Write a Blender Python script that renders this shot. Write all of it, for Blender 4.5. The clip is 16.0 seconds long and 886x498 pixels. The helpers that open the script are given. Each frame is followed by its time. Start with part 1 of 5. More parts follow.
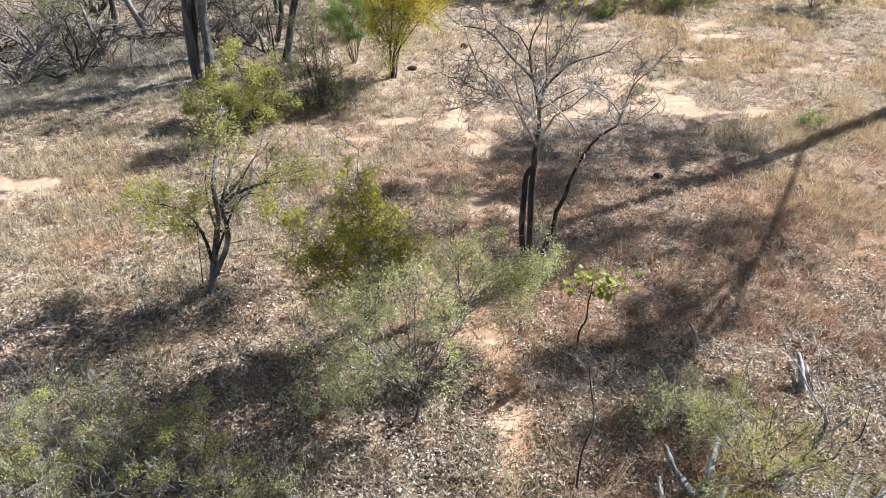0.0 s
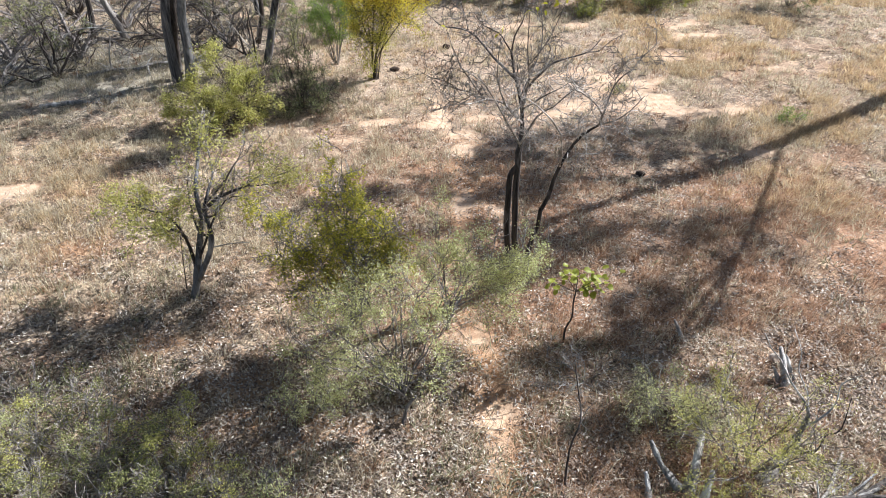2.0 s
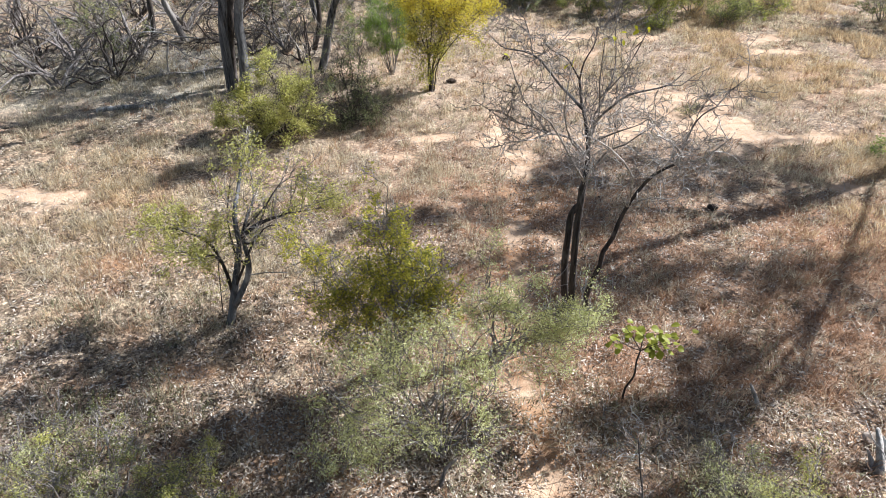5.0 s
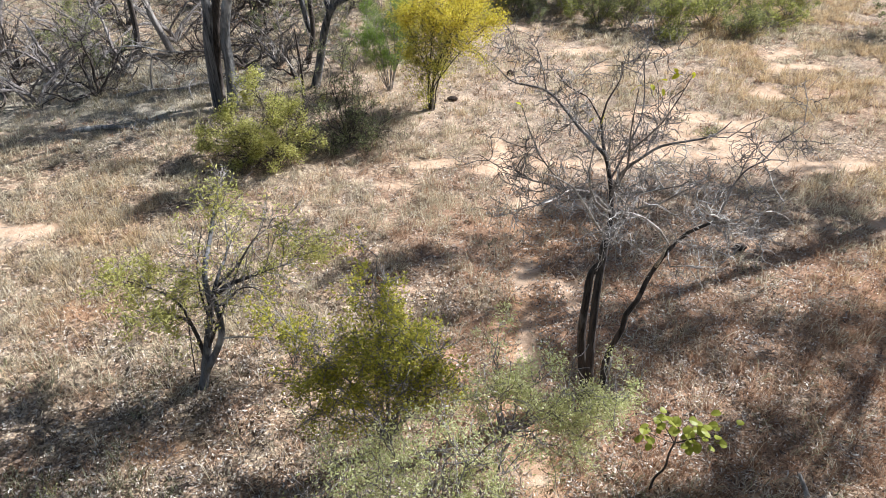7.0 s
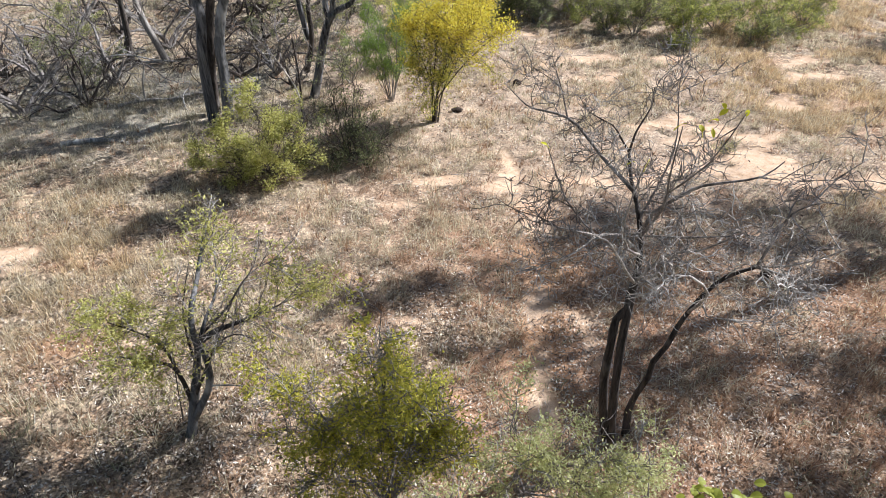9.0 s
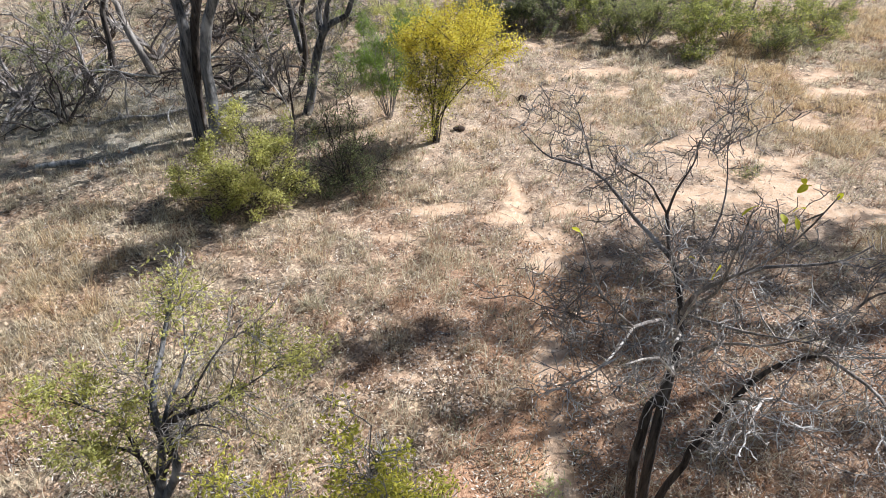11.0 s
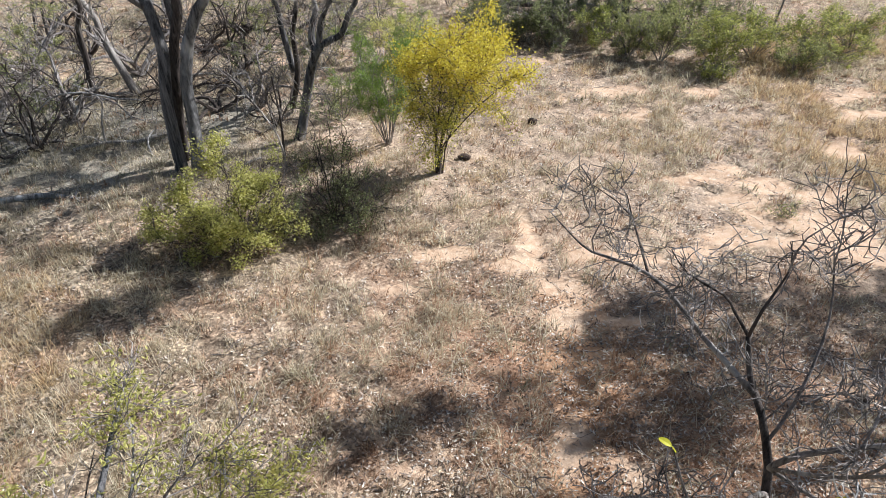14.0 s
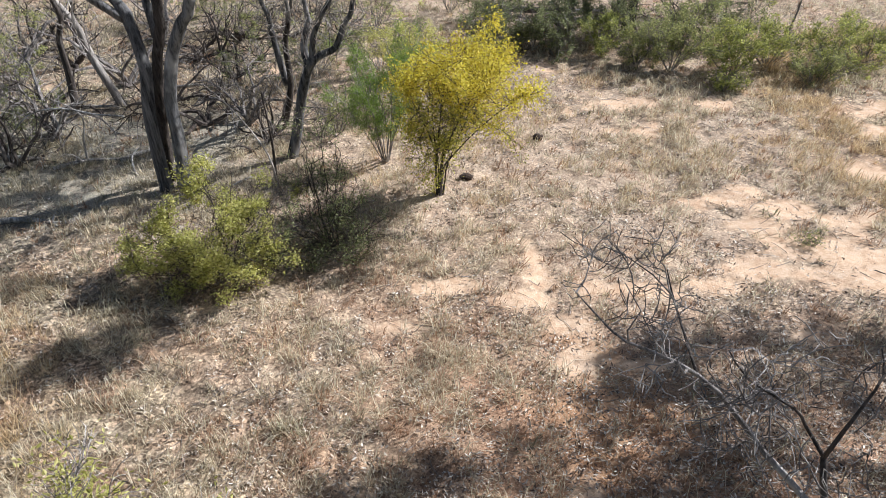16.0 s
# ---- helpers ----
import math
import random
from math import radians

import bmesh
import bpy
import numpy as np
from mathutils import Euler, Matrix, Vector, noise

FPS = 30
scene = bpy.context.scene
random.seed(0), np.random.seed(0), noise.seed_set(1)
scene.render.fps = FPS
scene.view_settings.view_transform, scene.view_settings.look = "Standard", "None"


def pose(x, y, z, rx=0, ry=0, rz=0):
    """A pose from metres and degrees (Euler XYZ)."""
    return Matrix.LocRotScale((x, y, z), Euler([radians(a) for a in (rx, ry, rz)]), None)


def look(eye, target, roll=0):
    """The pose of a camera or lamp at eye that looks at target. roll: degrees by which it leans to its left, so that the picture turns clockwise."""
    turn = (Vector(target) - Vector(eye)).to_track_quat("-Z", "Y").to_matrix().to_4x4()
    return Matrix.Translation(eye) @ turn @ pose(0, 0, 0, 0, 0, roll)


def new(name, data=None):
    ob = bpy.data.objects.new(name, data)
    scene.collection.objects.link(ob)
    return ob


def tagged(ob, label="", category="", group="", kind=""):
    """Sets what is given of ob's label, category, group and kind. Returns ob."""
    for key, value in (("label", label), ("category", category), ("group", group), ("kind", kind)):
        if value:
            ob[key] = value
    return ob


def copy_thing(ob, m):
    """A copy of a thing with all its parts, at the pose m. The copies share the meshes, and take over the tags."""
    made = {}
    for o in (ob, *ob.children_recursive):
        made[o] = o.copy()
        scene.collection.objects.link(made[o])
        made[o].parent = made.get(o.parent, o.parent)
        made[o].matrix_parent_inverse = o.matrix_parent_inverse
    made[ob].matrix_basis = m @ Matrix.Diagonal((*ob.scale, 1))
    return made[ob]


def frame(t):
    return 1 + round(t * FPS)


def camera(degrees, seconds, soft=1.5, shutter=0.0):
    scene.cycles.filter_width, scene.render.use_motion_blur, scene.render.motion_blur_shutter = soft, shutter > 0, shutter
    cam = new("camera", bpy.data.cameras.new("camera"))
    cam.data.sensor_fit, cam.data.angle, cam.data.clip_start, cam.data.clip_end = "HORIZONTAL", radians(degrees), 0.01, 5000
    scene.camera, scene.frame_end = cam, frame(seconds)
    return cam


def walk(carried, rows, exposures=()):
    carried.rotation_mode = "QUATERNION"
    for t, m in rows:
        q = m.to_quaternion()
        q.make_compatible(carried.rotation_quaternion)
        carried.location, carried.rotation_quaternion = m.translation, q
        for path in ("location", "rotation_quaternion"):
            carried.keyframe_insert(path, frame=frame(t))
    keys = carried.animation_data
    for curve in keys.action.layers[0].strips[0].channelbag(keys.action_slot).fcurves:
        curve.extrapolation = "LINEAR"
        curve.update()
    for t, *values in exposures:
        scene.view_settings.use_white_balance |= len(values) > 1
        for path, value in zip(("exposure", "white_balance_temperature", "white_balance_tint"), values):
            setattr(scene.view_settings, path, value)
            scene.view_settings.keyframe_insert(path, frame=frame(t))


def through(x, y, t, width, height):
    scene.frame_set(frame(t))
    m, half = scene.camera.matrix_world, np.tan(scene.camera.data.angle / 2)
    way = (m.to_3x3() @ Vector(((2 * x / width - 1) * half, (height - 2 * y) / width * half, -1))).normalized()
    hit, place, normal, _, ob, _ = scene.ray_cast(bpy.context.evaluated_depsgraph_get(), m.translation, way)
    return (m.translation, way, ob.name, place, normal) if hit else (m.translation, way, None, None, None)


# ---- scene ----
cam = camera(69.6, 16.0, soft=0.55)
METRES, EYE, TILT, LEAN, TURN = 6.017, 5.65, 0.0, 0.0, 0.0
ROWS = [
    (0.0, 0.0, 0.0, 0.0, -0.94, -35.22, 1.34),
    (0.5, -0.0034, 0.0019, -0.0001, -4.5, -35.28, 1.15),
    (1.0, -0.0036, 0.0048, -0.0011, -6.64, -35.3, 1.06),
    (1.5, -0.0025, 0.0013, 0.0003, -4.62, -35.26, 1.14),
    (2.0, -0.0009, -0.001, 0.001, -2.55, -35.22, 1.26),
    (2.5, -0.0004, 0.0005, 0.0003, -1.43, -35.15, 1.33),
    (3.0, 0.0014, 0.0003, -0.0005, -1.21, -35.12, 1.35),
    (3.5, 0.0027, -0.0033, 0.0, 0.03, -35.12, 1.41),
    (3.7, 0.003, -0.0033, 0.0, 0.75, -35.1, 1.44),
    (5.8, -0.004, 0.263, 0.0018, 2.76, -34.97, 1.58),
    (6.0, -0.0047, 0.2895, 0.0014, 2.76, -34.97, 1.58),
    (6.5, -0.0061, 0.3162, -0.0022, 2.76, -34.94, 1.58),
    (7.0, -0.0078, 0.325, -0.0032, 2.76, -34.93, 1.58),
    (7.5, -0.0126, 0.339, -0.0043, 2.76, -34.94, 1.58),
    (8.0, -0.0213, 0.3712, -0.0043, 2.77, -34.95, 1.58),
    (8.2, -0.0232, 0.3842, -0.0044, 2.77, -34.95, 1.58),
    (10.3, -0.0355, 0.5525, -0.0101, 2.77, -34.9, 1.56),
    (10.5, -0.0367, 0.5698, -0.0103, 2.77, -34.9, 1.56),
    (11.0, -0.0413, 0.6129, -0.0095, 2.76, -34.91, 1.57),
    (11.5, -0.046, 0.6519, -0.0102, 2.76, -34.89, 1.57),
    (12.0, -0.0488, 0.6931, -0.011, 2.78, -34.84, 1.62),
    (12.5, -0.0514, 0.7303, -0.0088, 2.76, -34.89, 1.58),
    (13.0, -0.0539, 0.765, -0.009, 2.76, -34.89, 1.56),
    (13.5, -0.0582, 0.7983, -0.0105, 2.77, -34.88, 1.57),
    (14.0, -0.0635, 0.8299, -0.0122, 2.77, -34.85, 1.55),
    (14.5, -0.0712, 0.8622, -0.0114, 2.76, -34.9, 1.56),
    (15.0, -0.0752, 0.8947, -0.0113, 2.76, -34.89, 1.55),
    (15.5, -0.0741, 0.9289, -0.0115, 2.74, -34.9, 1.57),
    (16.0, -0.0729, 0.9651, -0.0136, 2.73, -34.88, 1.59),
]
walk(cam, [(t, pose(0, 0, EYE, TILT, LEAN, TURN) @ pose(METRES * x, METRES * y, METRES * z, 90 + pitch, roll, yaw)) for t, x, y, z, yaw, pitch, roll in ROWS],
     exposures=[(0.0, 1.09), (7.0, 1.05), (11.5, 0.92), (16.0, 0.82)])

# ---- world and sun ----
SUN_TO = Vector((0.88, 0.475, 0.0)).normalized()
SUN_EL = radians(38)
SUN_DIR = Vector((SUN_TO.x * math.cos(SUN_EL), SUN_TO.y * math.cos(SUN_EL), math.sin(SUN_EL)))
world = bpy.data.worlds.new("sky")
scene.world = world
world.use_nodes = True
wn, wl = world.node_tree.nodes, world.node_tree.links
sky = wn.new("ShaderNodeTexSky")
sky.sky_type = "NISHITA"
sky.sun_disc = False
sky.sun_elevation = SUN_EL
sky.sun_rotation = math.atan2(SUN_TO.x, SUN_TO.y)
wn["Background"].inputs["Strength"].default_value = 0.053
wl.new(sky.outputs["Color"], wn["Background"].inputs["Color"])
sun = new("sun", bpy.data.lights.new("sun", "SUN"))
sun.data.energy = 5.0
sun.data.angle = radians(0.53)
sun.data.color = (0.93, 0.947, 1.0)
sun.matrix_world = look(SUN_DIR * 60, (0, 0, 0))

# ---- numeric helpers ----
rng = np.random.default_rng(7)


def lattice(ix, iy, seed):
    h = (ix.astype(np.int64) * 374761393 + iy.astype(np.int64) * 668265263 + seed * 974711) & 0x7FFFFFFF
    h = ((h ^ (h >> 13)) * 1274126177) & 0x7FFFFFFF
    return ((h ^ (h >> 16)) & 0xFFFF) / 65535.0


def vnoise(x, y, scale, seed=0):
    """Smooth value noise between 0 and 1 at that cell size."""
    x, y = np.asarray(x, float) / scale, np.asarray(y, float) / scale
    ix, iy = np.floor(x), np.floor(y)
    fx, fy = x - ix, y - iy
    fx, fy = fx * fx * (3 - 2 * fx), fy * fy * (3 - 2 * fy)
    a, b = lattice(ix, iy, seed), lattice(ix + 1, iy, seed)
    c, d = lattice(ix, iy + 1, seed), lattice(ix + 1, iy + 1, seed)
    return (a * (1 - fx) + b * fx) * (1 - fy) + (c * (1 - fx) + d * fx) * fy


TRACK = [(0.62, 2.6), (0.68, 3.79), (0.79, 4.5), (0.77, 5.1), (0.68, 5.7), (0.58, 7.4), (0.64, 9.0), (0.8, 10.2), (0.95, 11.6), (0.5, 12.4), (0.5, 13.6)]
BARE_SPOTS = [(3.8, 15.3, 0.6, 0.3), (4.6, 15.0, 0.7, 0.3), (5.4, 14.7, 0.5, 0.3), (3.9, 14.4, 0.5, 0.5), (4.4, 13.9, 0.7, 0.4), (5.3, 13.6, 0.8, 0.35), (3.6, 13.4, 0.7, 0.35), (4.6, 13.2, 0.8, 0.35), (5.2, 13.0, 0.9, 0.3),
              (2.8, 13.0, 0.6, 0.2), (1.9, 12.8, 0.6, 0.17), (1.3, 12.8, 0.4, 0.2), (6.3, 12.7, 0.8, 0.25), (0.4, 13.7, 0.25, 0.5), (0.4, 13.1, 0.4, 0.35), (0.3, 12.6, 0.5, 0.3), (0.6, 12.1, 0.4, 0.35), (0.7, 11.5, 0.18, 0.4),
              (2.9, 19.4, 0.7, 0.3), (4.5, 19.4, 0.8, 0.35), (7.6, 19.0, 1.0, 0.5), (7.7, 17.9, 0.7, 0.4), (7.8, 16.2, 0.8, 0.3), (6.5, 16.3, 0.5, 0.25), (-7.8, 10.5, 0.8, 0.2), (0.6, 9.1, 0.2, 0.4), (0.6, 8.2, 0.16, 0.35),
              (-0.9, 12.9, 0.5, 0.15), (-1.6, 12.0, 0.6, 0.12), (1.7, 11.4, 0.3, 0.1)]
RED_SPOTS = [(-1.6, 4.35, 0.4, 0.22), (-1.2, 4.75, 0.25, 0.12), (-2.0, 4.9, 0.4, 0.2), (-2.4, 5.4, 0.4, 0.2), (1.25, 5.1, 0.3, 0.15), (-3.6, 6.2, 0.3, 0.15), (-5.6, 8.4, 0.5, 0.2), (2.9, 5.2, 0.3, 0.15), (1.2, 10.6, 0.8, 0.5)]


def spots(x, y, rows):
    out = np.zeros_like(x)
    for cx, cy, rx, ry in rows:
        out = np.maximum(out, np.exp(-(((x - cx) / rx) ** 2 + ((y - cy) / ry) ** 2) * 0.75))
    return out


def track_distance(x, y):
    best = np.full_like(x, 1e9)
    for (ax, ay), (bx, by) in zip(TRACK, TRACK[1:]):
        dx, dy = bx - ax, by - ay
        k = np.clip(((x - ax) * dx + (y - ay) * dy) / (dx * dx + dy * dy), 0, 1)
        best = np.minimum(best, np.hypot(x - ax - k * dx, y - ay - k * dy))
    return best


def bare_soil(x, y):
    """How far the ground is swept bare, 0 to 1."""
    n = vnoise(x, y, 0.6, 3) * 0.5 + vnoise(x, y, 0.25, 4) * 0.3 + vnoise(x, y, 0.1, 6) * 0.2
    path = (0.85 - 0.50 * (y < 6.2)) * np.exp(-(track_distance(x, y) / (0.15 + 0.12 * (y < 6.2))) ** 2) * np.clip(1.3 - 0.55 * (np.abs(y - 6.6) < 0.8) - 0.3 * (y > 6.2) - 0.5 * (y > 9.6), 0, 1.3)
    m = np.maximum(spots(x, y, BARE_SPOTS), path)
    wide = 0.36 * (vnoise(x, y, 1.3, 9) > 0.66) * (vnoise(x, y, 0.3, 10))
    m = np.maximum(m, wide * (y > 9) * (y < 30))
    return np.clip((m - 0.38 - 1.5 * (n - 0.5)) * 3.2, 0, 1)


def ground_z(x, y):
    soil = np.clip(bare_soil(x, y), 0, 1)
    z = (vnoise(x, y, 3.1, 1) - 0.5) * 0.08 + (vnoise(x, y, 0.7, 2) - 0.5) * 0.06 + (vnoise(x, y, 0.12, 7) - 0.5) * 0.035 * (1 - 0.8 * soil) + (vnoise(x, y, 0.24, 5) - 0.5) * 0.07 * (1 - 0.7 * soil)
    return z - 0.03 * np.exp(-(track_distance(x, y) / 0.2) ** 2)


def gz(x, y):
    return float(ground_z(np.array([float(x)]), np.array([float(y)]))[0])


# ---- materials ----
def material(name, rough=0.8):
    m = bpy.data.materials.new(name)
    m.use_nodes = True
    nt = m.node_tree
    b = nt.nodes["Principled BSDF"]
    b.inputs["Roughness"].default_value = rough
    b.inputs["Specular IOR Level"].default_value = 0.25
    return m, nt, b


def ramp(nt, stops, fac):
    r = nt.nodes.new("ShaderNodeValToRGB")
    e = r.color_ramp.elements
    while len(e) < len(stops):
        e.new(0.5)
    for el, (p, c) in zip(e, stops):
        el.position, el.color = p, (*c, 1)
    nt.links.new(fac, r.inputs["Fac"])
    return r.outputs["Color"]


def noise_tex(nt, scale, detail=4.0, rough=0.6, stretch=None):
    n = nt.nodes.new("ShaderNodeTexNoise")
    n.inputs["Scale"].default_value, n.inputs["Detail"].default_value, n.inputs["Roughness"].default_value = scale, detail, rough
    co = nt.nodes.new("ShaderNodeTexCoord").outputs["Object"]
    if stretch:
        mp = nt.nodes.new("ShaderNodeMapping")
        mp.inputs["Scale"].default_value = stretch
        nt.links.new(co, mp.inputs["Vector"])
        co = mp.outputs["Vector"]
    nt.links.new(co, n.inputs["Vector"])
    return n.outputs["Fac"]


def flakes(nt, scale):
    """A value that differs from flake to flake, for small flat litter."""
    co = nt.nodes.new("ShaderNodeTexCoord").outputs["Object"]
    warp = nt.nodes.new("ShaderNodeTexNoise")
    warp.inputs["Scale"].default_value, warp.inputs["Detail"].default_value = scale * 0.7, 2
    nt.links.new(co, warp.inputs["Vector"])
    shift = nt.nodes.new("ShaderNodeVectorMath")
    shift.operation = "MULTIPLY_ADD"
    shift.inputs[1].default_value = (0.05, 0.05, 0.05)
    nt.links.new(warp.outputs["Color"], shift.inputs[0])
    nt.links.new(co, shift.inputs[2])
    cell = nt.nodes.new("ShaderNodeTexVoronoi")
    cell.inputs["Scale"].default_value = scale
    nt.links.new(shift.outputs[0], cell.inputs["Vector"])
    sep = nt.nodes.new("ShaderNodeSeparateColor")
    nt.links.new(cell.outputs["Color"], sep.inputs["Color"])
    return sep.outputs["Red"]


def mixed(nt, fac, a, b, mode="MIX"):
    n = nt.nodes.new("ShaderNodeMix")
    n.data_type, n.blend_type = "RGBA", mode
    for sock, val in ((n.inputs[0], fac), (n.inputs[6], a), (n.inputs[7], b)):
        if isinstance(val, bpy.types.NodeSocket):
            nt.links.new(val, sock)
        elif isinstance(val, tuple):
            sock.default_value = (*val, 1)
        else:
            sock.default_value = val
    return n.outputs[2]


def bump(nt, b, height, strength, distance):
    n = nt.nodes.new("ShaderNodeBump")
    n.inputs["Strength"].default_value, n.inputs["Distance"].default_value = strength, distance
    nt.links.new(height, n.inputs["Height"])
    nt.links.new(n.outputs["Normal"], b.inputs["Normal"])


def bark(name, dark, light, pale=None, pale_at=0.62, scale=9.0):
    """Fissured bark, streaked along the stem."""
    m, nt, b = material(name, 0.9)
    streak = noise_tex(nt, scale * 1.3, 6, 0.75, (1, 1, 0.1))
    patch = noise_tex(nt, scale * 0.25, 3, 0.6, (1, 1, 0.5))
    c = ramp(nt, [(0.38, dark), (0.62, light)], streak)
    if pale:
        c = mixed(nt, ramp(nt, [(pale_at - 0.06, (0, 0, 0)), (pale_at + 0.06, (1, 1, 1))], patch), c, pale)
    nt.links.new(c, b.inputs["Base Color"])
    bump(nt, b, streak, 1.0, 0.035)
    return m


def leaf(name, stops, through=0.4, rough=0.55, grain=2.3, patchy=0.5):
    """Leaves that differ one by one, and let some light through."""
    m, nt, b = material(name, rough)
    geo = nt.nodes.new("ShaderNodeNewGeometry").outputs["Random Per Island"]
    c = ramp(nt, stops, geo)
    clump = noise_tex(nt, grain, 3, 0.6)
    c = mixed(nt, patchy, c, ramp(nt, [(0.3, (0.62, 0.63, 0.6)), (0.66, (1.0, 1.0, 0.97))], clump), "MULTIPLY")
    nt.links.new(c, b.inputs["Base Color"])
    if through:
        tr = nt.nodes.new("ShaderNodeBsdfTranslucent")
        nt.links.new(c, tr.inputs["Color"])
        mx = nt.nodes.new("ShaderNodeMixShader")
        mx.inputs[0].default_value = through
        nt.links.new(b.outputs[0], mx.inputs[1])
        nt.links.new(tr.outputs[0], mx.inputs[2])
        nt.links.new(mx.outputs[0], nt.nodes["Material Output"].inputs["Surface"])
    return m


def ground_material():
    m, nt, b = material("dry_earth", 0.95)
    b.inputs["Specular IOR Level"].default_value = 0.1
    at = nt.nodes.new("ShaderNodeAttribute")
    at.attribute_name = "bare"
    at2 = nt.nodes.new("ShaderNodeAttribute")
    at2.attribute_name = "red"
    fine, mid, wide = noise_tex(nt, 34, 6, 0.75), noise_tex(nt, 7, 5, 0.65), noise_tex(nt, 0.7, 3, 0.5)
    patch, blotch = noise_tex(nt, 1.6, 4, 0.6), noise_tex(nt, 4.2, 5, 0.65)
    flake = flakes(nt, 26.0)
    mulch = ramp(nt, [(0.3, (0.43, 0.305, 0.23)), (0.44, (0.55, 0.435, 0.335)), (0.56, (0.52, 0.45, 0.36)), (0.7, (0.69, 0.585, 0.44))], patch)
    mulch = mixed(nt, 0.75, mulch, ramp(nt, [(0.39, (0.26, 0.23, 0.205)), (0.55, (1.03, 1.02, 1.0))], blotch), "MULTIPLY")
    mulch = mixed(nt, 0.75, mulch, ramp(nt, [(0.34, (0.2, 0.18, 0.17)), (0.5, (0.82, 0.8, 0.78)), (0.66, (1.3, 1.27, 1.23))], fine), "MULTIPLY")
    mulch = mixed(nt, 0.8, mulch, ramp(nt, [(0.0, (0.12, 0.105, 0.095)), (0.4, (0.6, 0.57, 0.55)), (0.75, (1.1, 1.07, 1.03)), (1.0, (2.0, 1.95, 1.85))], flake), "MULTIPLY")
    mulch = mixed(nt, 0.5, mulch, ramp(nt, [(0.3, (0.6, 0.56, 0.52)), (0.7, (1.0, 0.98, 0.95))], mid), "MULTIPLY")
    mulch = mixed(nt, 0.6, mulch, ramp(nt, [(0.35, (1.0, 0.88, 0.79)), (0.65, (0.95, 0.98, 0.94))], wide), "MULTIPLY")
    sand = ramp(nt, [(0.25, (0.47, 0.295, 0.185)), (0.5, (0.63, 0.45, 0.31)), (0.75, (0.72, 0.565, 0.425))], mid)
    sand = mixed(nt, 0.45, sand, ramp(nt, [(0.3, (0.62, 0.55, 0.5)), (0.62, (1, 1, 1))], fine), "MULTIPLY")
    c = mulch
    at3 = nt.nodes.new("ShaderNodeAttribute")
    at3.attribute_name = "grey"
    c = mixed(nt, at3.outputs["Fac"], c, ramp(nt, [(0.3, (0.08, 0.076, 0.06)), (0.5, (0.32, 0.305, 0.245)), (0.7, (0.60, 0.58, 0.48))], fine))
    at4 = nt.nodes.new("ShaderNodeAttribute")
    at4.attribute_name = "rust"
    c = mixed(nt, at4.outputs["Fac"], c, ramp(nt, [(0.32, (0.12, 0.06, 0.038)), (0.5, (0.38, 0.215, 0.13)), (0.68, (0.58, 0.38, 0.25))], fine))
    at5 = nt.nodes.new("ShaderNodeAttribute")
    at5.attribute_name = "pale"
    c = mixed(nt, at5.outputs["Fac"], c, ramp(nt, [(0.34, (0.20, 0.13, 0.09)), (0.5, (0.54, 0.41, 0.305)), (0.66, (0.71, 0.57, 0.435))], fine))
    c = mixed(nt, at2.outputs["Fac"], c, ramp(nt, [(0.3, (0.34, 0.175, 0.09)), (0.6, (0.52, 0.31, 0.175))], mid))
    c = mixed(nt, at.outputs["Fac"], c, sand)
    nt.links.new(c, b.inputs["Base Color"])
    bump(nt, b, fine, 0.8, 0.02)
    return m


BARK_GREY = bark("grey_fissured_bark", (0.02, 0.02, 0.022), (0.19, 0.185, 0.185), (0.40, 0.385, 0.37), 0.62, 8)
BARK_ASH = bark("ash_grey_smooth_bark", (0.04, 0.04, 0.04), (0.23, 0.225, 0.22), (0.42, 0.405, 0.39), 0.6, 9)
L_LEMON = leaf("lemon_yellow_leaf", [(0.0, (0.50, 0.52, 0.04)), (1.0, (0.78, 0.72, 0.06))], 0.45)
BARK_DARK = bark("charcoal_brown_bark", (0.02, 0.016, 0.014), (0.11, 0.09, 0.078), (0.24, 0.215, 0.195), 0.64, 14)
BARK_PALE = bark("pale_smooth_bark", (0.15, 0.13, 0.115), (0.38, 0.345, 0.315), (0.52, 0.48, 0.44), 0.6, 6)
TWIG = bark("grey_twig_bark", (0.09, 0.076, 0.066), (0.34, 0.30, 0.27), (0.52, 0.49, 0.45), 0.6, 18)
TWIG_DARK = bark("dark_twig_bark", (0.03, 0.024, 0.021), (0.13, 0.105, 0.09), (0.24, 0.21, 0.19), 0.66, 18)
DEADWOOD = bark("weathered_dead_wood", (0.14, 0.12, 0.105), (0.52, 0.475, 0.425), (0.70, 0.66, 0.61), 0.58, 14)
LOGWOOD = bark("dark_rotten_log_wood", (0.03, 0.026, 0.024), (0.15, 0.13, 0.12), (0.3, 0.27, 0.25), 0.64, 10)
L_YELLOW = leaf("yellow_leaf", [(0.0, (0.46, 0.38, 0.04)), (0.45, (0.76, 0.64, 0.08)), (0.85, (0.86, 0.78, 0.18)), (1.0, (0.66, 0.46, 0.07))], 0.5)
L_LOWYEL = leaf("green_yellow_leaf", [(0.0, (0.24, 0.25, 0.05)), (0.6, (0.50, 0.475, 0.09)), (1.0, (0.74, 0.65, 0.12))], 0.5)
L_LIME = leaf("lime_green_leaf", [(0.0, (0.32, 0.32, 0.09)), (0.5, (0.60, 0.585, 0.19)), (1.0, (0.84, 0.79, 0.36))], 0.64)
